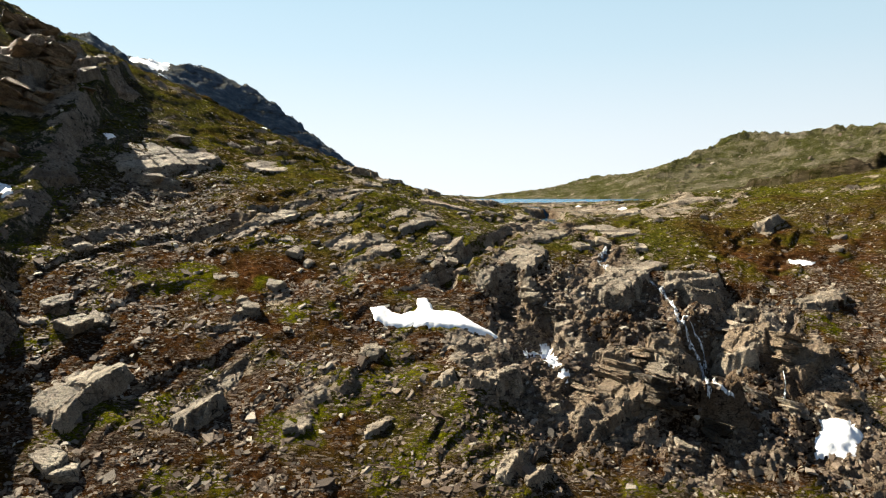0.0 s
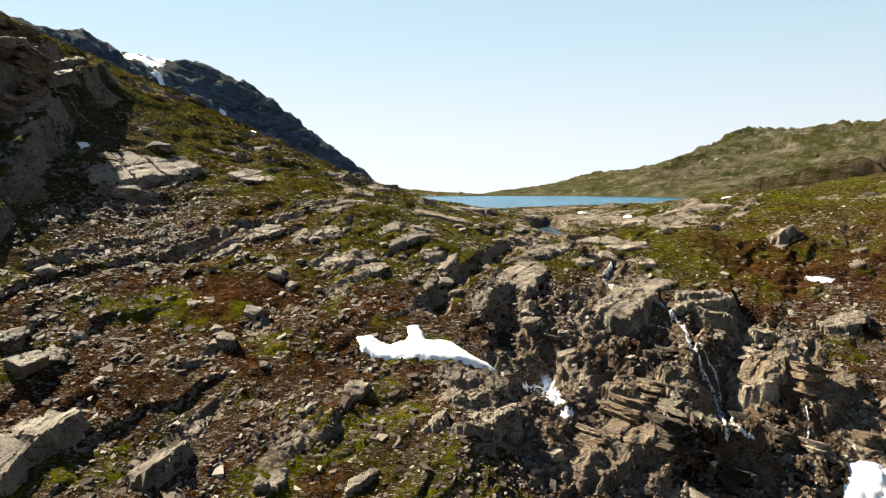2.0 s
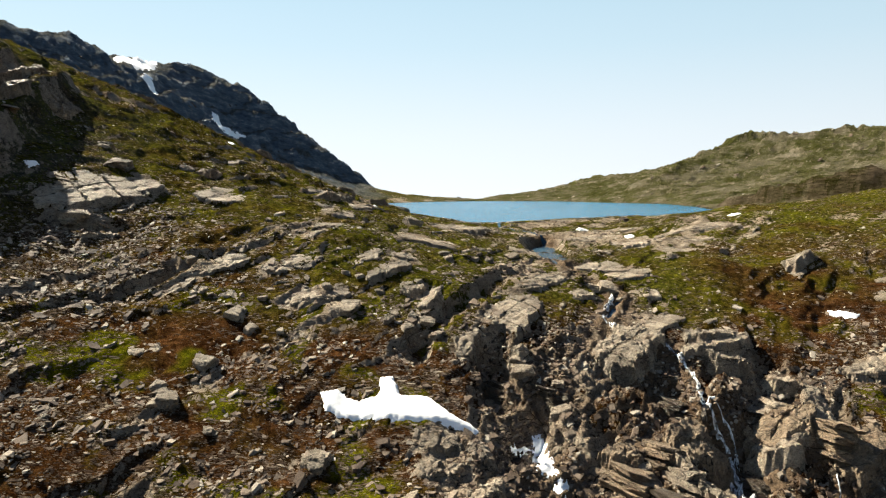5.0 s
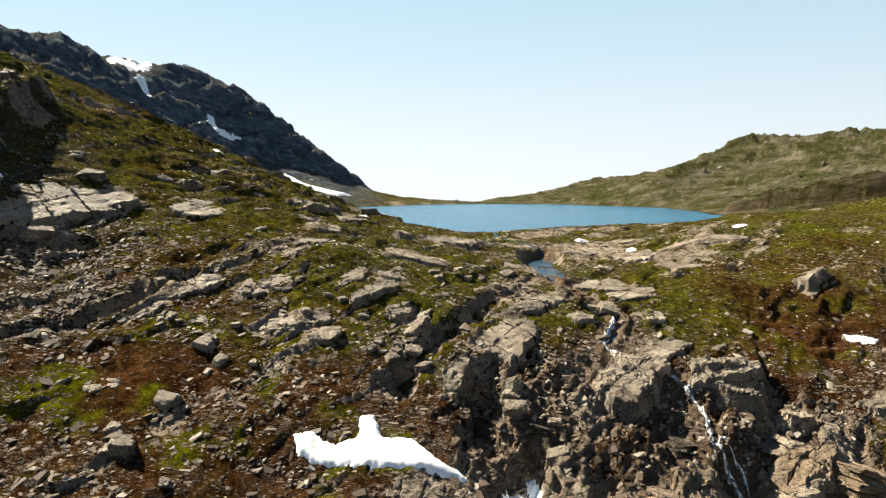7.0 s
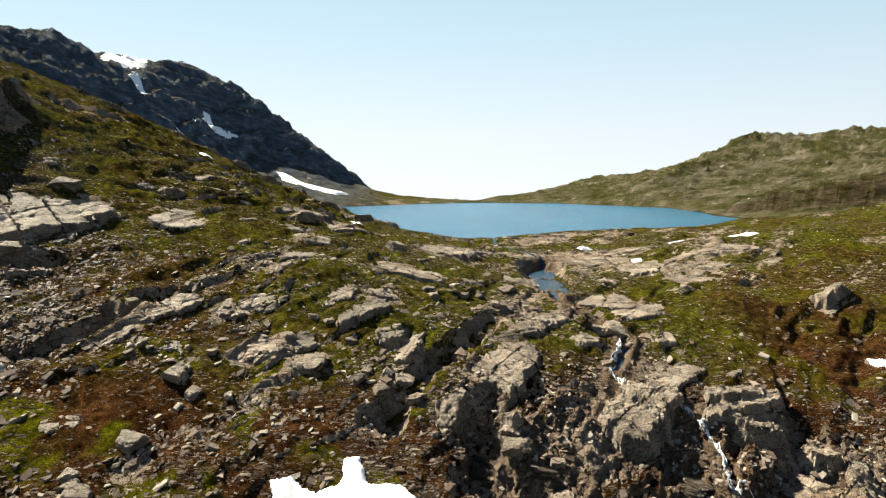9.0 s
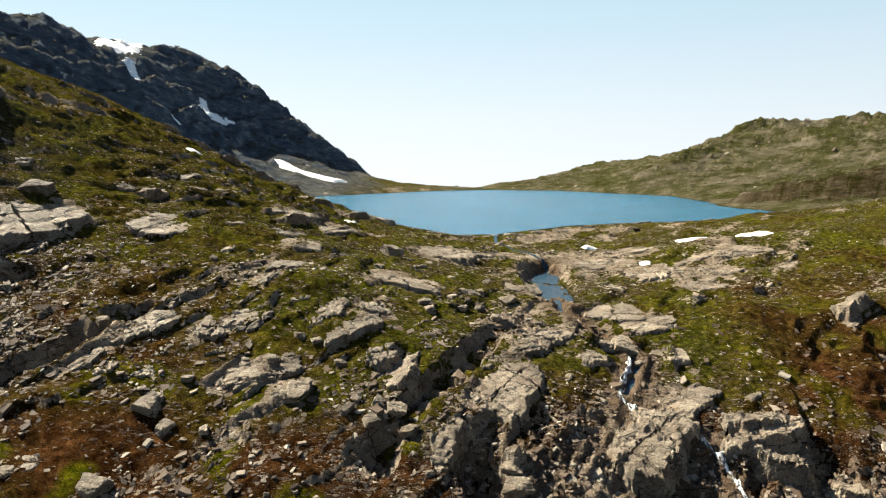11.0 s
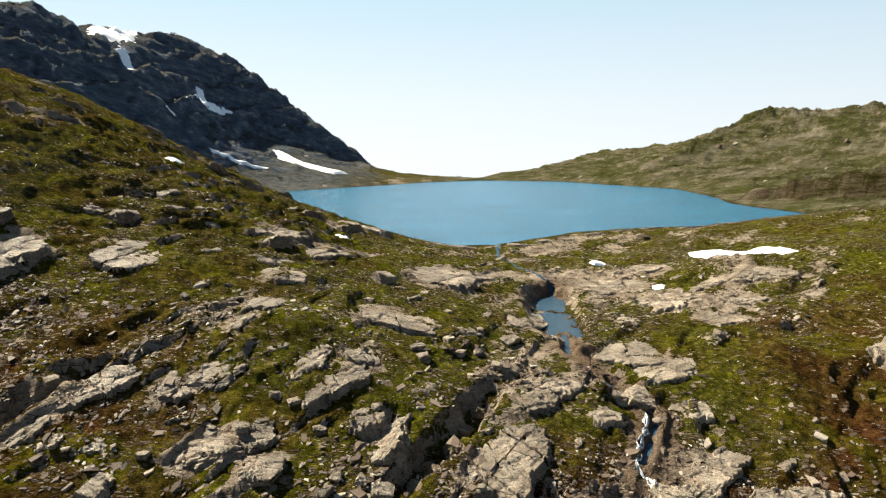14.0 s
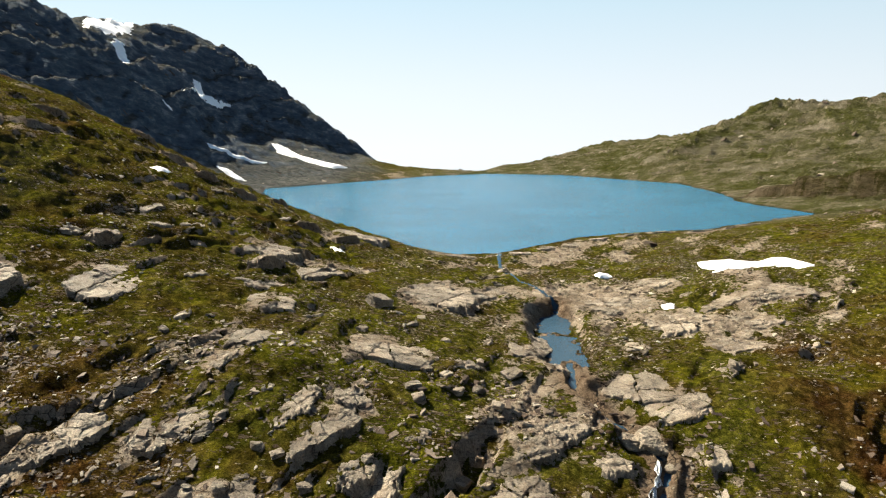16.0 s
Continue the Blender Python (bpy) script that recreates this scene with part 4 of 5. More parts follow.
def outcrop(x, y, length, width, height, heading, seed, label, material, bed=0.45, flat=0.62, worn=0.6, proud=0.0):
    """Bedrock that breaks through the turf: a bed that rises out of the slope, ends in a steep face and is split by joints."""
    rng = np.random.RandomState(seed)
    thing = tagged(new("outcrop"), label, "outcrop", "outcrops on the slope")
    length, width, height = 1.05 * length, 1.0 * width, height * flat
    c, n = math.cos(radians(heading)), math.sin(radians(heading))
    step = float(np.clip(width / 30, 0.15, 0.36))
    a, b = np.meshgrid(np.arange(-0.62 * length, 0.62 * length, step), np.arange(-0.66 * width, 0.66 * width, step), indexing="ij")
    px, py = x + a * c - b * n, y + a * n + b * c
    g = ground(px, py)
    core = (np.abs(a) < 0.5 * length) & (np.abs(b) < 0.5 * width)
    fit = np.linalg.lstsq(np.stack([a[core], b[core], np.ones(core.sum())], -1), g[core], rcond=None)[0]
    lie = fit[0] * a + fit[1] * b + fit[2]
    lie = lie + 0.3 * (g - lie) + proud
    # outline: joints at all angles, chipped
    sides = rng.randint(7, 10)
    turn = (np.arange(sides) + rng.uniform(-0.32, 0.32, sides)) * 2 * np.pi / sides
    edge = np.full(a.shape, 1e9)
    for w in turn:
        reach = ((abs(math.cos(w)) * length / 2) ** 1.6 + (abs(math.sin(w)) * width / 2) ** 1.6) ** (1 / 1.6) * rng.uniform(0.72, 0.98)
        edge = np.minimum(edge, reach - a * math.cos(w) - b * math.sin(w))
    o = rng.uniform(-80, 80, 4)
    least = min(length, width)
    edge = edge + 0.16 * least * fbm(a / (0.45 * least) + o[0], b / (0.35 * least) + o[1], 3) + 0.3 * fbm(a / 1.0 + o[1], b / 0.8, 3, 0.6)
    # the bed rises towards its broken front, in low benches
    t = np.clip(0.5 - b / width, 0, 1)
    rise = height * (0.12 + 0.88 * t ** 1.3) * (1 - 0.5 * np.abs(2 * a / length) ** 2.5)
    q = (rise + 0.55 * bed * 2 * fbm(a / (0.5 * least + 1) + o[2], b / (0.3 * least + 0.6) + o[3], 3)) / bed
    bench = bed * (np.floor(q) + ease(q - np.floor(q), 0.72, 0.98))
    wave = 0.12 * least * min(1, 4 / least) * fbm(a / (0.6 * least) + o[3], b / (0.6 * least) + o[0], 2)
    top = lie + rise + 0.75 * (1 - worn) * (bench - rise) + (1 - worn) * wave + (0.14 - 0.1 * worn) * fbm(px / 0.8 + o[0], py / 0.8, 4, 0.65)
    wobble = 0.35 * fbm(a / 1.6 + o[2], b / 1.6 + o[0], 3)
    for along, gap, deep in ((a * 0.25 + b, 0.9 + 0.12 * width, 0.16), (a - 0.3 * b, 1.6 + 0.15 * length, 0.22)):
        f = (along + wobble) / gap + o[1]
        row = np.floor(f)
        chosen = gnoise(row * 7.3 + o[2], a * 0.25 / max(1, gap) + o[3]) > -0.12
        top = top - deep * chosen * (1 - ease(np.abs(f - row - 0.5) * gap, 0.05, 0.26))
    # the rim breaks off in ledges
    stand = np.maximum(top - g, 0)
    f = np.clip((edge + 0.22 * fbm(px / 0.7 + o[2], py / 0.7, 3, 0.6)) / np.clip(0.5 * stand, 0.15, 1.6), 0, 1) * 3
    f = (np.floor(f) + ease(f - np.floor(f), 0.35, 0.95)) / 3
    top = np.where(top > g, g - 0.1 + (stand + 0.1) * f, top)
    # joints cut it into blocks
    cols = int(np.clip(round(length / 6.5), 1, 3))
    rows = 2 if width > 6.5 else 1
    cuts = np.r_[-9.0, (np.arange(1, cols) / cols - 0.5) + rng.uniform(-0.09, 0.09, cols - 1), 9.0] * length
    split = (-9 * width, rng.uniform(-0.15, 0.15) * width, 9 * width) if rows == 2 else (-9 * width, 9 * width)
    base = Vector((x, y, float(fit[2])))
    thing.matrix_world = Matrix.Translation(base)
    lean = rng.uniform(-0.3, 0.3)
    for i in range(cols):
        for j in range(rows):
            aa, bb = a + lean * b + 0.8 * wobble, b + 0.9 * wobble
            own = np.minimum(np.minimum(aa - cuts[i], cuts[i + 1] - aa), np.minimum(bb - split[j], split[j + 1] - bb)) - 0.03
            own = np.minimum(edge, own)
            if (own > 0).sum() < 12:
                continue
            z = np.where(own > 0, top + rng.uniform(-0.1, 0.1) * min(height, 1.5), np.minimum(g, top) - 0.5)
            keep = own > -step
            index = np.full(a.shape, -1)
            index[keep] = np.arange(keep.sum())
            quad = np.stack([index[:-1, :-1], index[1:, :-1], index[1:, 1:], index[:-1, 1:]], -1).reshape(-1, 4)
            quad = quad[(quad >= 0).all(1)]
            tri = np.concatenate([quad[:, [0, 1, 2]], quad[:, [0, 2, 3]]])
            kind = "slab" if rows == 2 and j else "front_ledge" if i == 0 else "block"
            me = bpy.data.meshes.new(kind)
            me.from_pydata((np.stack([px[keep], py[keep], z[keep]], -1) - np.array(base)).tolist(), [], tri.tolist())
            me.materials.append(material)
            me.shade_smooth()
            me.set_sharp_from_angle(angle=radians(38))
            new(kind, me).parent = thing
    return thing


def crag(x, y, length, beds, thick, heading, seed, label, material, level=4, group="crags beside the waterfall"):
    """A stepped crag of stacked beds with dark overhangs."""
    rng = np.random.RandomState(seed)
    thing = tagged(new("crag"), label, "crag", group)
    z = float(ground(x, y))
    thing.matrix_world = Matrix.Translation((x, y, z)) @ pose(0, 0, 0, -4, 17, heading)
    base = -0.55 * beds * thick
    for k in range(beds):
        t = thick * rng.uniform(0.75, 1.3)
        part_length = length * rng.uniform(0.7, 1.05) * (1 - 0.04 * k)
        deep = length * 0.42 * rng.uniform(0.8, 1.1)
        pieces = 1 if part_length < 3.5 else 2
        cut = rng.uniform(-0.2, 0.2)
        for j in range(pieces):
            lo, hi = (-0.5, 0.5) if pieces == 1 else ((-0.5, cut), (cut, 0.5))[j]
            me = rock_mesh("ledge", ((hi - lo) * part_length * 0.515, deep * rng.uniform(0.9, 1.05), t * 0.62), int(rng.randint(1e6)), level, 0.05, 3, 70.0, 0.6)
            me.materials.append(material)
            piece = new("ledge" if k < beds - 1 else "capstone", me)
            piece.parent = thing
            shove = rng.uniform(-0.3, 0.45) + 0.42 * k * thick
            piece.matrix_basis = pose((lo + hi) / 2 * part_length + rng.uniform(-0.4, 0.4), shove + (0.25 if j else 0), base, rng.uniform(-4, 4), rng.uniform(-5, 5), rng.uniform(-9, 9))
        base += t
    return thing


def boulder(x, y, breadth, height, seed, label, material):
    rng = np.random.RandomState(seed + 900)
    breadth, height = 0.8 * breadth, 0.72 * height
    me = rock_mesh("boulder", (breadth / 2 * rng.uniform(0.9, 1.1), breadth / 2 * rng.uniform(0.65, 0.95), height * 0.62), seed, 5 if breadth > 4 else 4, 0.10, 6, 60.0, 0.8)
    me.materials.append(material)
    ob = new("boulder", me)
    z = float(ground(x, y))
    ob.matrix_world = Matrix.Translation((x, y, z + 0.1 * height)) @ slope_turn(x, y, 2, 0.7) @ pose(0, 0, 0, rng.uniform(-10, 10), rng.uniform(-10, 10), rng.uniform(0, 360))
    return tagged(ob, label, "boulder", "boulders on the slope")


seed = 100
for rows, label, material in ((SLABS_UPPER, "pale grey gneiss slab bedded in moss", M_ROCK), (SLABS_LIP, "weathered gneiss outcrop on the grassy lip", M_ROCK),
                              (SLABS_STREAM, "smooth pale bedrock beside the mountain stream", M_ROCK), (SLABS_FALLS, "cracked bedrock block beside the waterfall", M_ROCK),
                              (SLABS_SHORE, "pale rock ledge along the lake shore", M_ROCK), (SLABS_TURF, "low gneiss slab worn flush with the turf", M_ROCK), (SLABS_LOWER, "tilted gneiss slab among scree and moss", M_ROCK), (SLABS_BROW, "dark craggy outcrop on the grassy brow", M_CRAG), (SLABS_CRAG, "dark layered crag above the scree gully", M_CRAG)):
    for row in rows:
        seed += 1
        outcrop(*row, seed, label, M_CRAG if rows is SLABS_FALLS and row[1] < 113 and seed % 3 else material, *((1.0, 0.4, 0.1) if rows is SLABS_CRAG else (0.55, 1.25, 0.45, 0.7) if rows is SLABS_FALLS else (0.45, 1.0, 0.4) if rows is SLABS_LOWER else (0.5, 1.2, 0.2) if rows is SLABS_BROW else ()))
rng = np.random.RandomState(77)
made = 0
while made < 110:
    x, y = rng.uniform(-70, 92), rng.uniform(84, 236)
    stream = min(float(segment(np.array(x), np.array(y), a, b)[0]) for a, b in zip(STREAM, STREAM[1:]))
    lush = math.exp(-((x - 58) / 15) ** 2 - ((y - 140) / 17) ** 2)
    if abs(x) > 0.62 * y or stream < 4 or rng.rand() < 1.4 * lush or float(shore_distance(np.array(x), np.array(y))) < 4 or float(within(np.array(x), np.array(y), SNOW_HOLLOW)) < 2:
        continue
    made += 1
    seed += 1
    length = rng.uniform(1.6, 4.6) * (0.8 + 0.3 * (y > 130))
    outcrop(x, y, length, length * rng.uniform(0.4, 0.75), rng.uniform(0.35, 0.9), rng.normal(45, 16), seed, "small slab of bedrock showing through the turf", M_ROCK, 0.3, 0.8, 0.5)
CRAGS = [(46.9, 104.5, 6.5, 7, 0.85, 12, 0), (33.2, 96.5, 6.0, 5, 0.7, 28, 0), (55.1, 104.0, 6.0, 6, 0.7, 8, 0), (43.2, 100.0, 4.0, 4, 0.6, 20, 1), (32.0, 101.0, 6.5, 4, 0.6, 24, 0),
         (45.7, 95.0, 4.5, 5, 0.6, 10, 1), (21.5, 90.5, 6.5, 5, 0.6, 30, 0), (19.3, 109.0, 4.5, 4, 0.9, 35, 1), (26.5, 95.5, 6.0, 5, 0.6, 26, 0), (50.5, 94.0, 5.0, 5, 0.65, 6, 0),
         (36.0, 110.5, 5.0, 5, 0.7, 25, 1), (50.5, 111.5, 5.5, 5, 0.7, 15, 0), (58.5, 96.0, 5.5, 4, 0.6, 5, 0), (29.5, 89.5, 5.5, 5, 0.6, 22, 1), (12.5, 112.0, 5.0, 5, 0.8, 38, 1), (37.0, 88.0, 5.0, 4, 0.6, 15, 1)]
for x, y, length, beds, thick, heading, wet in CRAGS:
    seed += 1
    crag(x, y, length, beds, thick, heading, seed, "dark wet layered crag under falling water" if wet else "layered gneiss crag with shadowed ledges", M_WETROCK if wet else M_CRAG if seed % 2 else M_ROCK)
for x, y, length, beds, thick in ((-104, 173, 15, 6, 1.5), (-91, 157, 15, 7, 1.5), (-88, 142, 13, 5, 1.1), (-84, 125, 11, 4, 1.0), (-96, 145, 14, 6, 1.5), (-71, 101, 8, 5, 1.2), (-83, 152, 9, 4, 0.8)):
    seed += 1
    crag(x, y, length, beds, thick, 40, seed, "high dark crag of level rock ledges", M_CRAG, 4, "crags above the scree gully")
for rows, label, material in ((BOULDERS_BLOCKS, "angular grey boulder lying on the slope", M_ROCK), (BOULDERS_LOOSE, "loose weathered boulder among scree", M_ROCK),
                              (BOULDERS_GULLY, "dark block wedged in a narrow gully", M_CRAG), (BOULDERS_MORE, "small pale boulder in the moss", M_ROCK)):
    for row in rows:
        seed += 1
        boulder(*row, seed, label, material)


def lay_of_rocks(box):
    """Heights of ground and rock together within a stretch of the plan."""
    bpy.context.view_layer.update()
    verts, faces, base = [], [], 0
    for ob in bpy.data.objects:
        if ob.type != "MESH" or ob.name.split(".")[0] not in ("block", "front_ledge", "slab", "ledge", "capstone", "boulder"):
            continue
        m = ob.matrix_world
        if not (box[0] - 6 < m.translation.x < box[1] + 6 and box[2] - 6 < m.translation.y < box[3] + 6):
            continue
        co = np.empty(len(ob.data.vertices) * 3)
        ob.data.vertices.foreach_get("co", co)
        w = np.array(m)
        verts.append(co.reshape(-1, 3) @ w[:3, :3].T + w[:3, 3])
        f = np.empty(len(ob.data.polygons) * 3, int)
        ob.data.polygons.foreach_get("vertices", f)
        faces.append(f.reshape(-1, 3) + base)
        base += len(verts[-1])
    if not verts:
        return ground
    tree = BVHTree.FromPolygons(np.concatenate(verts).tolist(), np.concatenate(faces).tolist())

    def top(x, y):
        z = np.array(ground(x, y))
        flat = z.ravel()
        for i, (a, b) in enumerate(zip(np.ravel(x), np.ravel(y))):
            spot = tree.ray_cast((a, b, 300.0), (0, 0, -1))[0]
            if spot is not None and spot.z > flat[i]:
                flat[i] = spot.z
        return flat.reshape(z.shape)
    return top


FALLS_TOP = lay_of_rocks((5, 65, 84, 140))


def drape(name, outline, step, thick, label, material, lift=0.2, settle=10):
    """A sheet of snow that lies over the ground within its outline."""
    pts = np.array(outline)
    size = float(min(np.ptp(pts[:, 0]), np.ptp(pts[:, 1])))
    pad = step * 3
    xs = np.arange(pts[:, 0].min() - pad, pts[:, 0].max() + pad, step)
    ys = np.arange(pts[:, 1].min() - pad, pts[:, 1].max() + pad, step)
    x, y = np.meshgrid(xs, ys, indexing="ij")
    r = 0.25 * size
    deep = 0.3 * step - within(x, y, outline) + 0.18 * min(r, 4) * fbm(x / (r * 0.6 + 0.2) + 5, y / (r * 0.6 + 0.2), 4, 0.6)
    z = (FALLS_TOP if 5 < pts[0][0] < 45 and pts[0][1] < 140 else ground)(x, y)
    soft = z
    for _ in range(settle if step < 1 else 4):
        e = np.pad(soft, 1, "edge")
        soft = (e[2:, 1:-1] + e[:-2, 1:-1] + e[1:-1, 2:] + e[1:-1, :-2]) / 4
    top = np.maximum(z - 0.25, soft) + 0.03 + (lift + thick) * ease(deep, 0, 4 * thick)
    top = np.where(deep > 0, top, z - 0.3)
    keep = deep > -step * 0.9
    index = np.full(x.shape, -1)
    index[keep] = np.arange(keep.sum())
    q = np.stack([index[:-1, :-1], index[1:, :-1], index[1:, 1:], index[:-1, 1:]], -1).reshape(-1, 4)
    q = q[(q >= 0).all(1)]
    verts = np.stack([x[keep], y[keep], top[keep]], -1)
    ob = link(name, verts.tolist(), q.tolist(), material)
    return tagged(ob, label, "snow")


SNOW = "snow patches that last into summer"
for outline, step, thick, label in (
        (SNOW_HOLLOW, 0.25, 0.16, "white snow patch in a hollow of the slope"), (SNOW_GULLY, 0.2, 0.9, "narrow snow remnant in the rocky gully"),
        (SNOW_GULLY_FOOT, 0.2, 0.8, "small snow block at the gully foot"), (SNOW_GULLY_HEAD, 0.15, 0.2, "thin snow sliver at the gully head"),
        (SNOW_EAST, 0.3, 0.5, "rounded snow patch beside the scree"), (SNOW_LEDGE, 0.2, 0.3, "small snow patch below a rock ledge"),
        (SNOW_PLATEAU, 0.5, 1.3, "long snow patch on the grassy plateau"), (SNOW_BITS, 0.3, 0.3, "small snow patch beside the lake outlet"),
        (SNOW_BITS2, 0.2, 0.3, "small snow patch between bedrock slabs"), (SNOW_BITS3, 0.25, 0.3, "small snow patch among dark rocks"),
        (SNOW_SHADE, 0.2, 0.4, "shaded snow patch below the crag"), (SNOW_SHADE2, 0.3, 0.4, "shaded snow patch in the scree gully"),
        (SNOW_PEAK, 2.5, 1.5, "broad snowfield below the mountain crest"), (SNOW_PEAK2, 1.2, 1.0, "snow streak below the broad snowfield"),
        (SNOW_CREST, 1.2, 0.8, "snow streak on the mountain crest"),
        (SNOW_CHUTE, 1.2, 1.2, "long snow streak in a mountain gully"), (SNOW_CHUTE2, 1.0, 0.8, "thin snow streak at the cliff foot"),
        (SNOW_CHUTE3, 1.2, 1.0, "snow streak curving down to the lake"), (SNOW_CHUTE4, 1.0, 0.8, "snow streak on the scree above the lake"),
        (SNOW_SMALL, 0.8, 0.8, "small snow spot on the dark mountainside"), (SNOW_BROW, 0.3, 0.3, "thin snow strip on the grassy brow")):
    tagged(drape("snow_patch", outline, step, thick, label, M_SNOW, *((0.5, 60) if outline in (SNOW_PLATEAU, SNOW_EAST) else (0.5, 6) if outline in (SNOW_GULLY, SNOW_GULLY_FOOT) else ())), group=SNOW)


def ribbon(name, path, half, material, label, category, lift, follow=False, across=6, wander=0.0, seed=0):
    """Running water along a path; half: half widths at its points."""
    pts = np.array([p[:2] for p in path], float)
    size = np.r_[0, np.cumsum(np.hypot(*np.diff(pts, axis=0).T))]
    s = np.arange(0, size[-1], 0.4)
    px, py = np.interp(s, size, pts[:, 0]), np.interp(s, size, pts[:, 1])
    px = np.convolve(np.pad(px, 3, "edge"), np.ones(7) / 7, "valid") + wander * gnoise(s / 2.5 + seed, s * 0 + seed)
    py = np.convolve(np.pad(py, 3, "edge"), np.ones(7) / 7, "valid")
    wide = np.interp(s, size, half)
    dx, dy = np.gradient(px), np.gradient(py)
    n = np.hypot(dx, dy)
    verts, k = [], across + 1
    level = None if follow else np.interp(s, size, [p[2] for p in path])
    for j in range(k):
        o = (2 * j / across - 1) * wide * (1 + 0.35 * gnoise(s / 1.7 + 9 * (j > across / 2), s * 0 + 3 + seed))
        x, y = px - o * dy / n, py + o * dx / n
        z = FALLS_TOP(x, y) + lift * (1 - 0.7 * (2 * j / across - 1) ** 2) if follow else level + lift
        verts.append(np.stack([x, y, z], -1))
    v = np.stack(verts, 1).reshape(-1, 3)
    faces = [(i * k + j, i * k + j + 1, (i + 1) * k + j + 1, (i + 1) * k + j) for i in range(len(s) - 1) for j in range(across)]
    return tagged(link(name, v.tolist(), faces, material), label, category)


ribbon("brook", STREAM[4:], [1.0, 0.7, 0.6, 0.5, 0.5, 0.5, 0.5, 0.5, 0.5], M_POOL, "dark brook running down between bedrock slabs", "stream", -0.14, False, 4, 0.4, 8)
ribbon("stream", STREAM[:5], [1.2, 4.6, 5.4, 5.0, 1.4], M_POOL, "clear mountain stream with a dark still pool", "stream", 0.05)
FALL = [(37.9, 122.4), (39.2, 119.0), (40.4, 116.3), (38.6, 108.9), (39.8, 107.6), (41.5, 106.3), (41.1, 103.1), (37.4, 90.1), (40.1, 89.6)]
FORK = [(38.6, 108.9), (41.4, 108.7), (42.5, 106.9), (42.0, 104.9)]
LOW = [(40.0, 102.4), (36.2, 89.7), (36.2, 88.8)]
SIDE = [(52.0, 100.8), (51.2, 98.1), (48.7, 94.0)]
RILL = [(33.6, 139), (33.6, 137.4), (31, 132), (29.8, 129.3), (31.1, 124.8)]
ribbon("outlet_stream", OUTLET, [0.5, 0.35, 0.3, 0.4], M_POOL, "narrow stream leaving the lake between slabs", "stream", 0.12, True, 4, 1.0, 2)
for k, (path, strands, half) in enumerate(((FALL, 7, 0.10), (FORK, 5, 0.08), (LOW, 6, 0.08), (SIDE, 3, 0.06), (RILL, 6, 0.09))):
    for j in range(strands):
        widths = [half * (0.8 + 0.5 * math.sin(2.1 * q + k + 1.7 * j)) for q in range(len(path))]
        thread = ribbon("waterfall", path, widths, M_FOAM, "thin thread of white water on wet rock", "waterfall", 0.28, True, 2, 0.25 + 0.22 * j, 4 + 7 * k + 13 * j)
        tagged(thread, group="falling water")


def stone_kinds(seed, count=14):
    """Split stones: boxes with uneven corners and a narrower top."""
    box = np.array([(a, b, c) for a in (-1, 1) for b in (-1, 1) for c in (-1, 1)], float)
    faces = np.array([(0, 1, 3), (0, 3, 2), (4, 6, 7), (4, 7, 5), (0, 4, 5), (0, 5, 1), (2, 3, 7), (2, 7, 6), (1, 5, 7), (1, 7, 3), (0, 2, 6), (0, 6, 4)])
    rng = np.random.RandomState(seed)
    out = []
    for _ in range(count):
        p = box + rng.uniform(-0.5, 0.5, box.shape) * np.array((1, 1, 0.35))
        p[:, :2] *= np.where(p[:, 2:] > 0, rng.uniform(0.75, 1.0), 1.0)
        out.append(p)
    return np.stack(out), faces


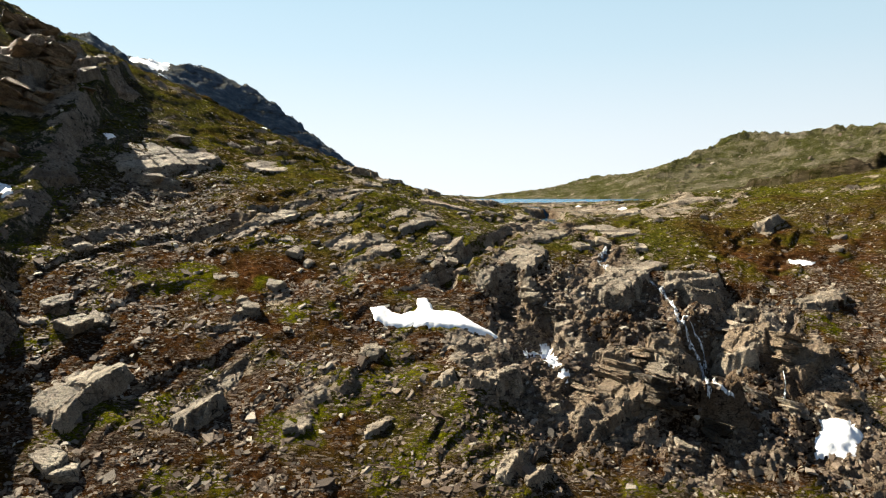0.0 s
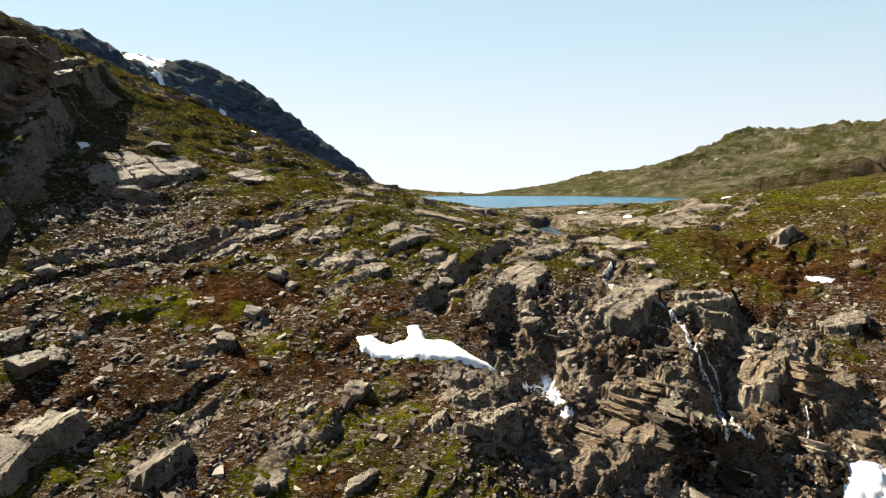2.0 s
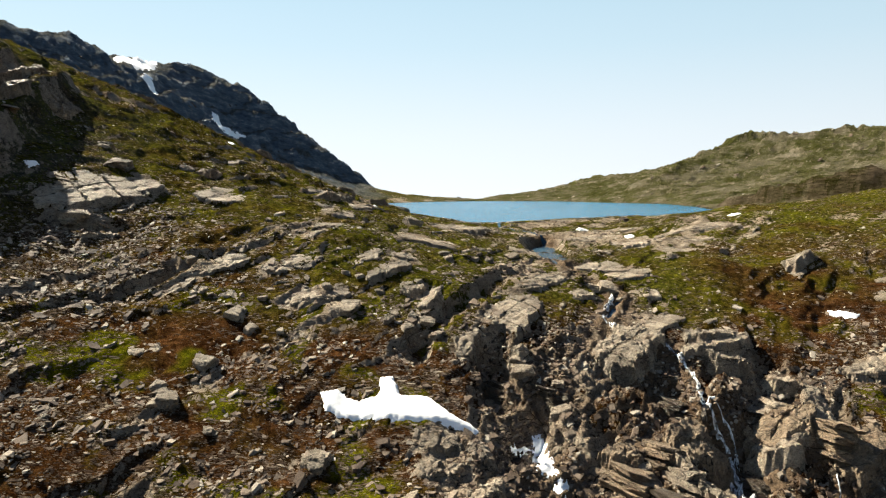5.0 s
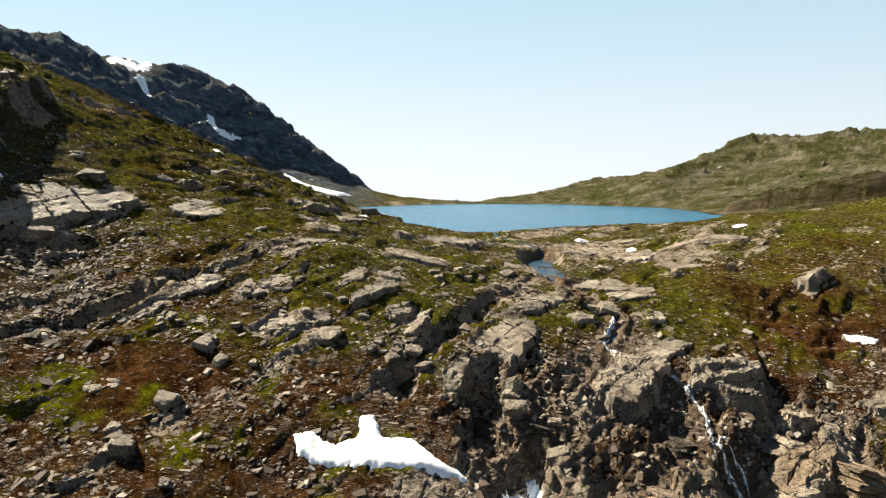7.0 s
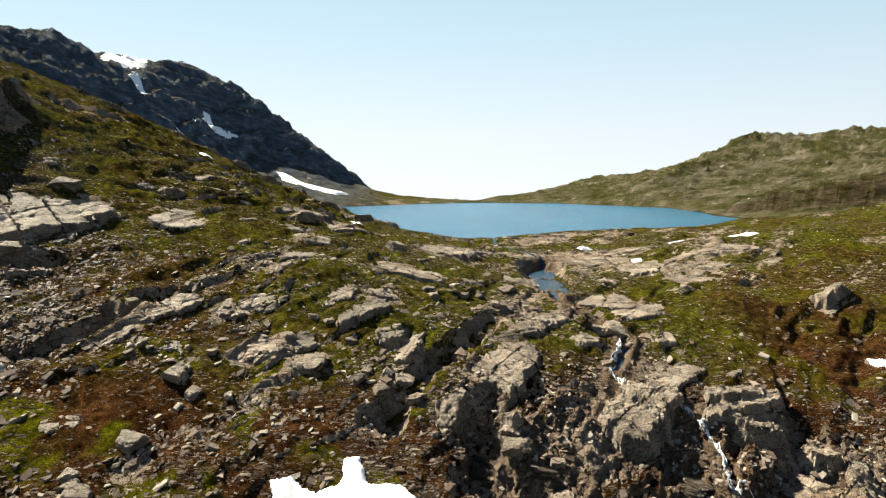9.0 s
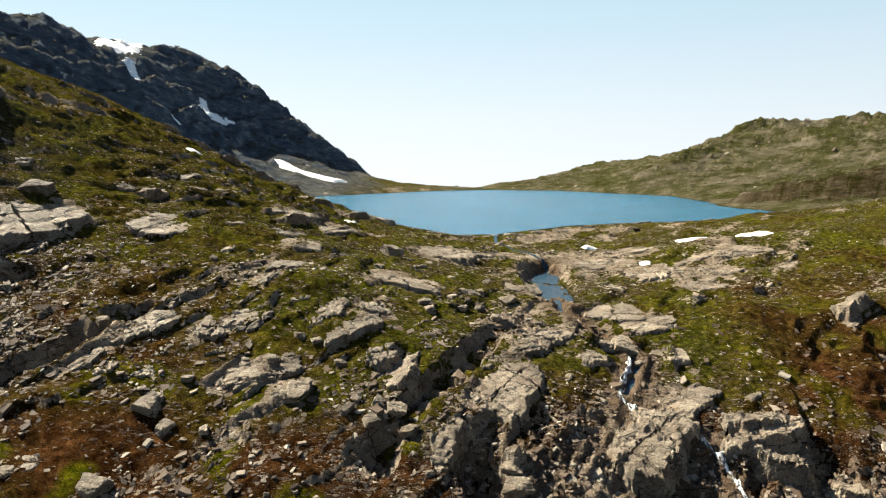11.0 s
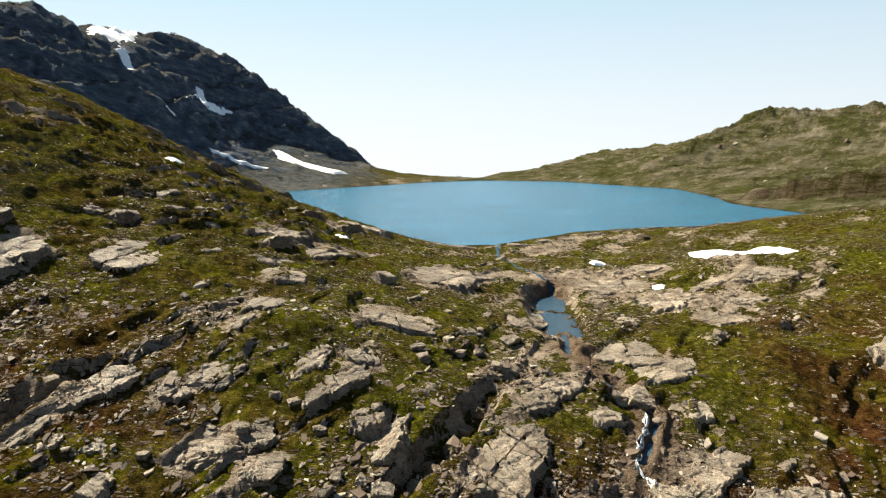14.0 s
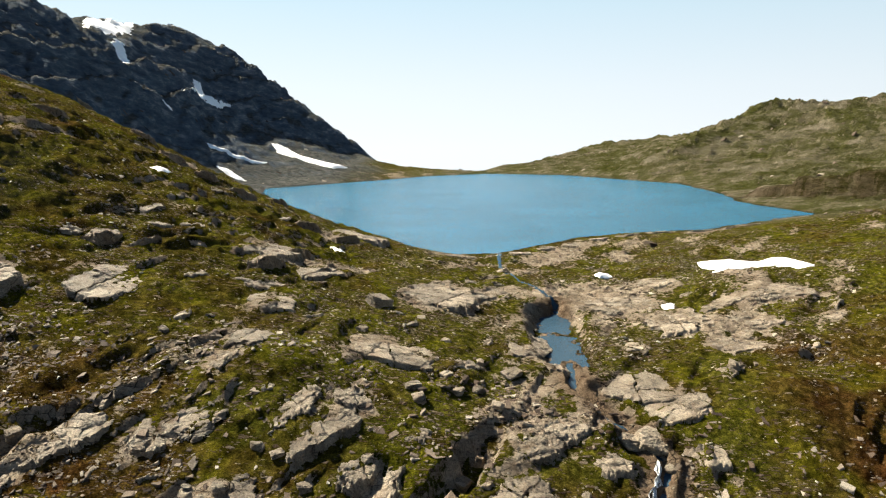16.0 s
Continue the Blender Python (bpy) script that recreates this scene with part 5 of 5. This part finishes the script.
def scatter(name, count, box, seed, sizes, material, label, flat=0.6, bedrock=False, tries=3):
    """Loose stones as one sheet of small blocks, thick where the ground is stony."""
    rng = np.random.RandomState(seed)
    x = rng.uniform(box[0], box[1], count * tries)
    y = rng.uniform(box[2], box[3], count * tries)
    z = ground(x, y)
    c = cover(x, y, z, np.zeros(x.shape))
    d = shore_distance(x, y)
    clump = ease(fbm(x / 7 + 3, y / 7, 3), -0.25, 0.45)
    if bedrock:
        c["stony"] = 1.3 * ease(bareness(x, y), 0.3, 0.65)
    ok = rng.rand(len(x)) < np.clip((0.04 + c["stony"]) * (0.2 + clump) * 1.3, 0.02, 1)
    ok &= (d > 1.0) & (z < 125)
    if box[3] > 300:
        ok &= np.abs(x) < 0.72 * y
    for outline in (SNOW_HOLLOW, SNOW_GULLY, SNOW_GULLY_FOOT, SNOW_EAST, SNOW_LEDGE, SNOW_PLATEAU):
        ok &= within(x, y, outline) > 0.25
    for k, (a, b) in enumerate(zip(STREAM, STREAM[1:])):
        ok &= segment(x, y, a, b)[0] > (3.6 if k < 4 else 0.5)
    x, y, z = x[ok][:count], y[ok][:count], z[ok][:count]
    n = len(x)
    kinds, faces = stone_kinds(seed)
    size = np.clip(np.exp(rng.normal(math.log(sizes[0]), sizes[1], n)), sizes[2], sizes[3])
    ang = rng.normal(0.75, 0.45 if bedrock else 0.8, n)
    tx, ty = rng.normal(0.10, 0.2, n), rng.normal(-0.06, 0.2, n)
    p = kinds[rng.randint(0, len(kinds), n)] * np.stack([size * 0.5, size * rng.uniform(0.2, 0.42, n), size * flat * rng.uniform(0.12, 0.34, n)], -1)[:, None, :]
    ca, sa = np.cos(ang)[:, None], np.sin(ang)[:, None]
    px, py = p[..., 0] * ca - p[..., 1] * sa, p[..., 0] * sa + p[..., 1] * ca
    gx = (ground_base(x + 1.5, y)[0] - ground_base(x - 1.5, y)[0]) / 3
    gy = (ground_base(x, y + 1.5)[0] - ground_base(x, y - 1.5)[0]) / 3
    pz = p[..., 2] + px * (tx + np.clip(gx, -1, 1))[:, None] + py * (ty + np.clip(gy, -1, 1))[:, None]
    v = np.stack([px + x[:, None], py + y[:, None], pz + z[:, None] - 0.05 * size[:, None]], -1).reshape(-1, 3)
    f = (faces[None] + (np.arange(n) * kinds.shape[1])[:, None, None]).reshape(-1, 3)
    me = bpy.data.meshes.new(name)
    me.vertices.add(len(v))
    me.vertices.foreach_set("co", v.ravel())
    me.loops.add(f.size)
    me.loops.foreach_set("vertex_index", f.ravel())
    me.polygons.add(len(f))
    me.polygons.foreach_set("loop_start", np.arange(len(f)) * 3)
    me.polygons.foreach_set("loop_total", np.full(len(f), 3))
    me.update(calc_edges=True)
    me.shade_flat()
    me.materials.append(material)
    return tagged(new(name, me), label, "stones", kind="stuff")


scatter("scree", 15000, (-75, 75, 60, 150), 5, (0.42, 0.5, 0.2, 1.6), M_STONE, "angular grey scree stones strewn over the slope", 0.55, False, 4)
scatter("strewn_stones", 9000, (-80, 100, 112, 240), 25, (0.32, 0.4, 0.16, 0.9), M_PALE, "pale stones strewn in the turf", 0.6, False, 5)
scatter("rubble", 6500, (-70, 95, 66, 262), 15, (0.55, 0.4, 0.25, 1.3), M_STONE, "broken plates of bedrock lying in place", 0.45, True)
scatter("broken_plates", 2600, (6, 64, 76, 128), 35, (0.5, 0.4, 0.25, 1.1), M_STONE, "split plates of dark rock round the waterfall", 0.5, True)
scatter("gravel", 24000, (-95, 100, 58, 235), 6, (0.26, 0.4, 0.12, 0.7), M_STONE, "small grey stones lying in moss and gravel", 0.6)
scatter("far_boulders", 6000, (-300, 420, 250, 900), 9, (1.5, 0.5, 0.6, 4.5), M_STONE, "scattered boulders on the far hillsides")
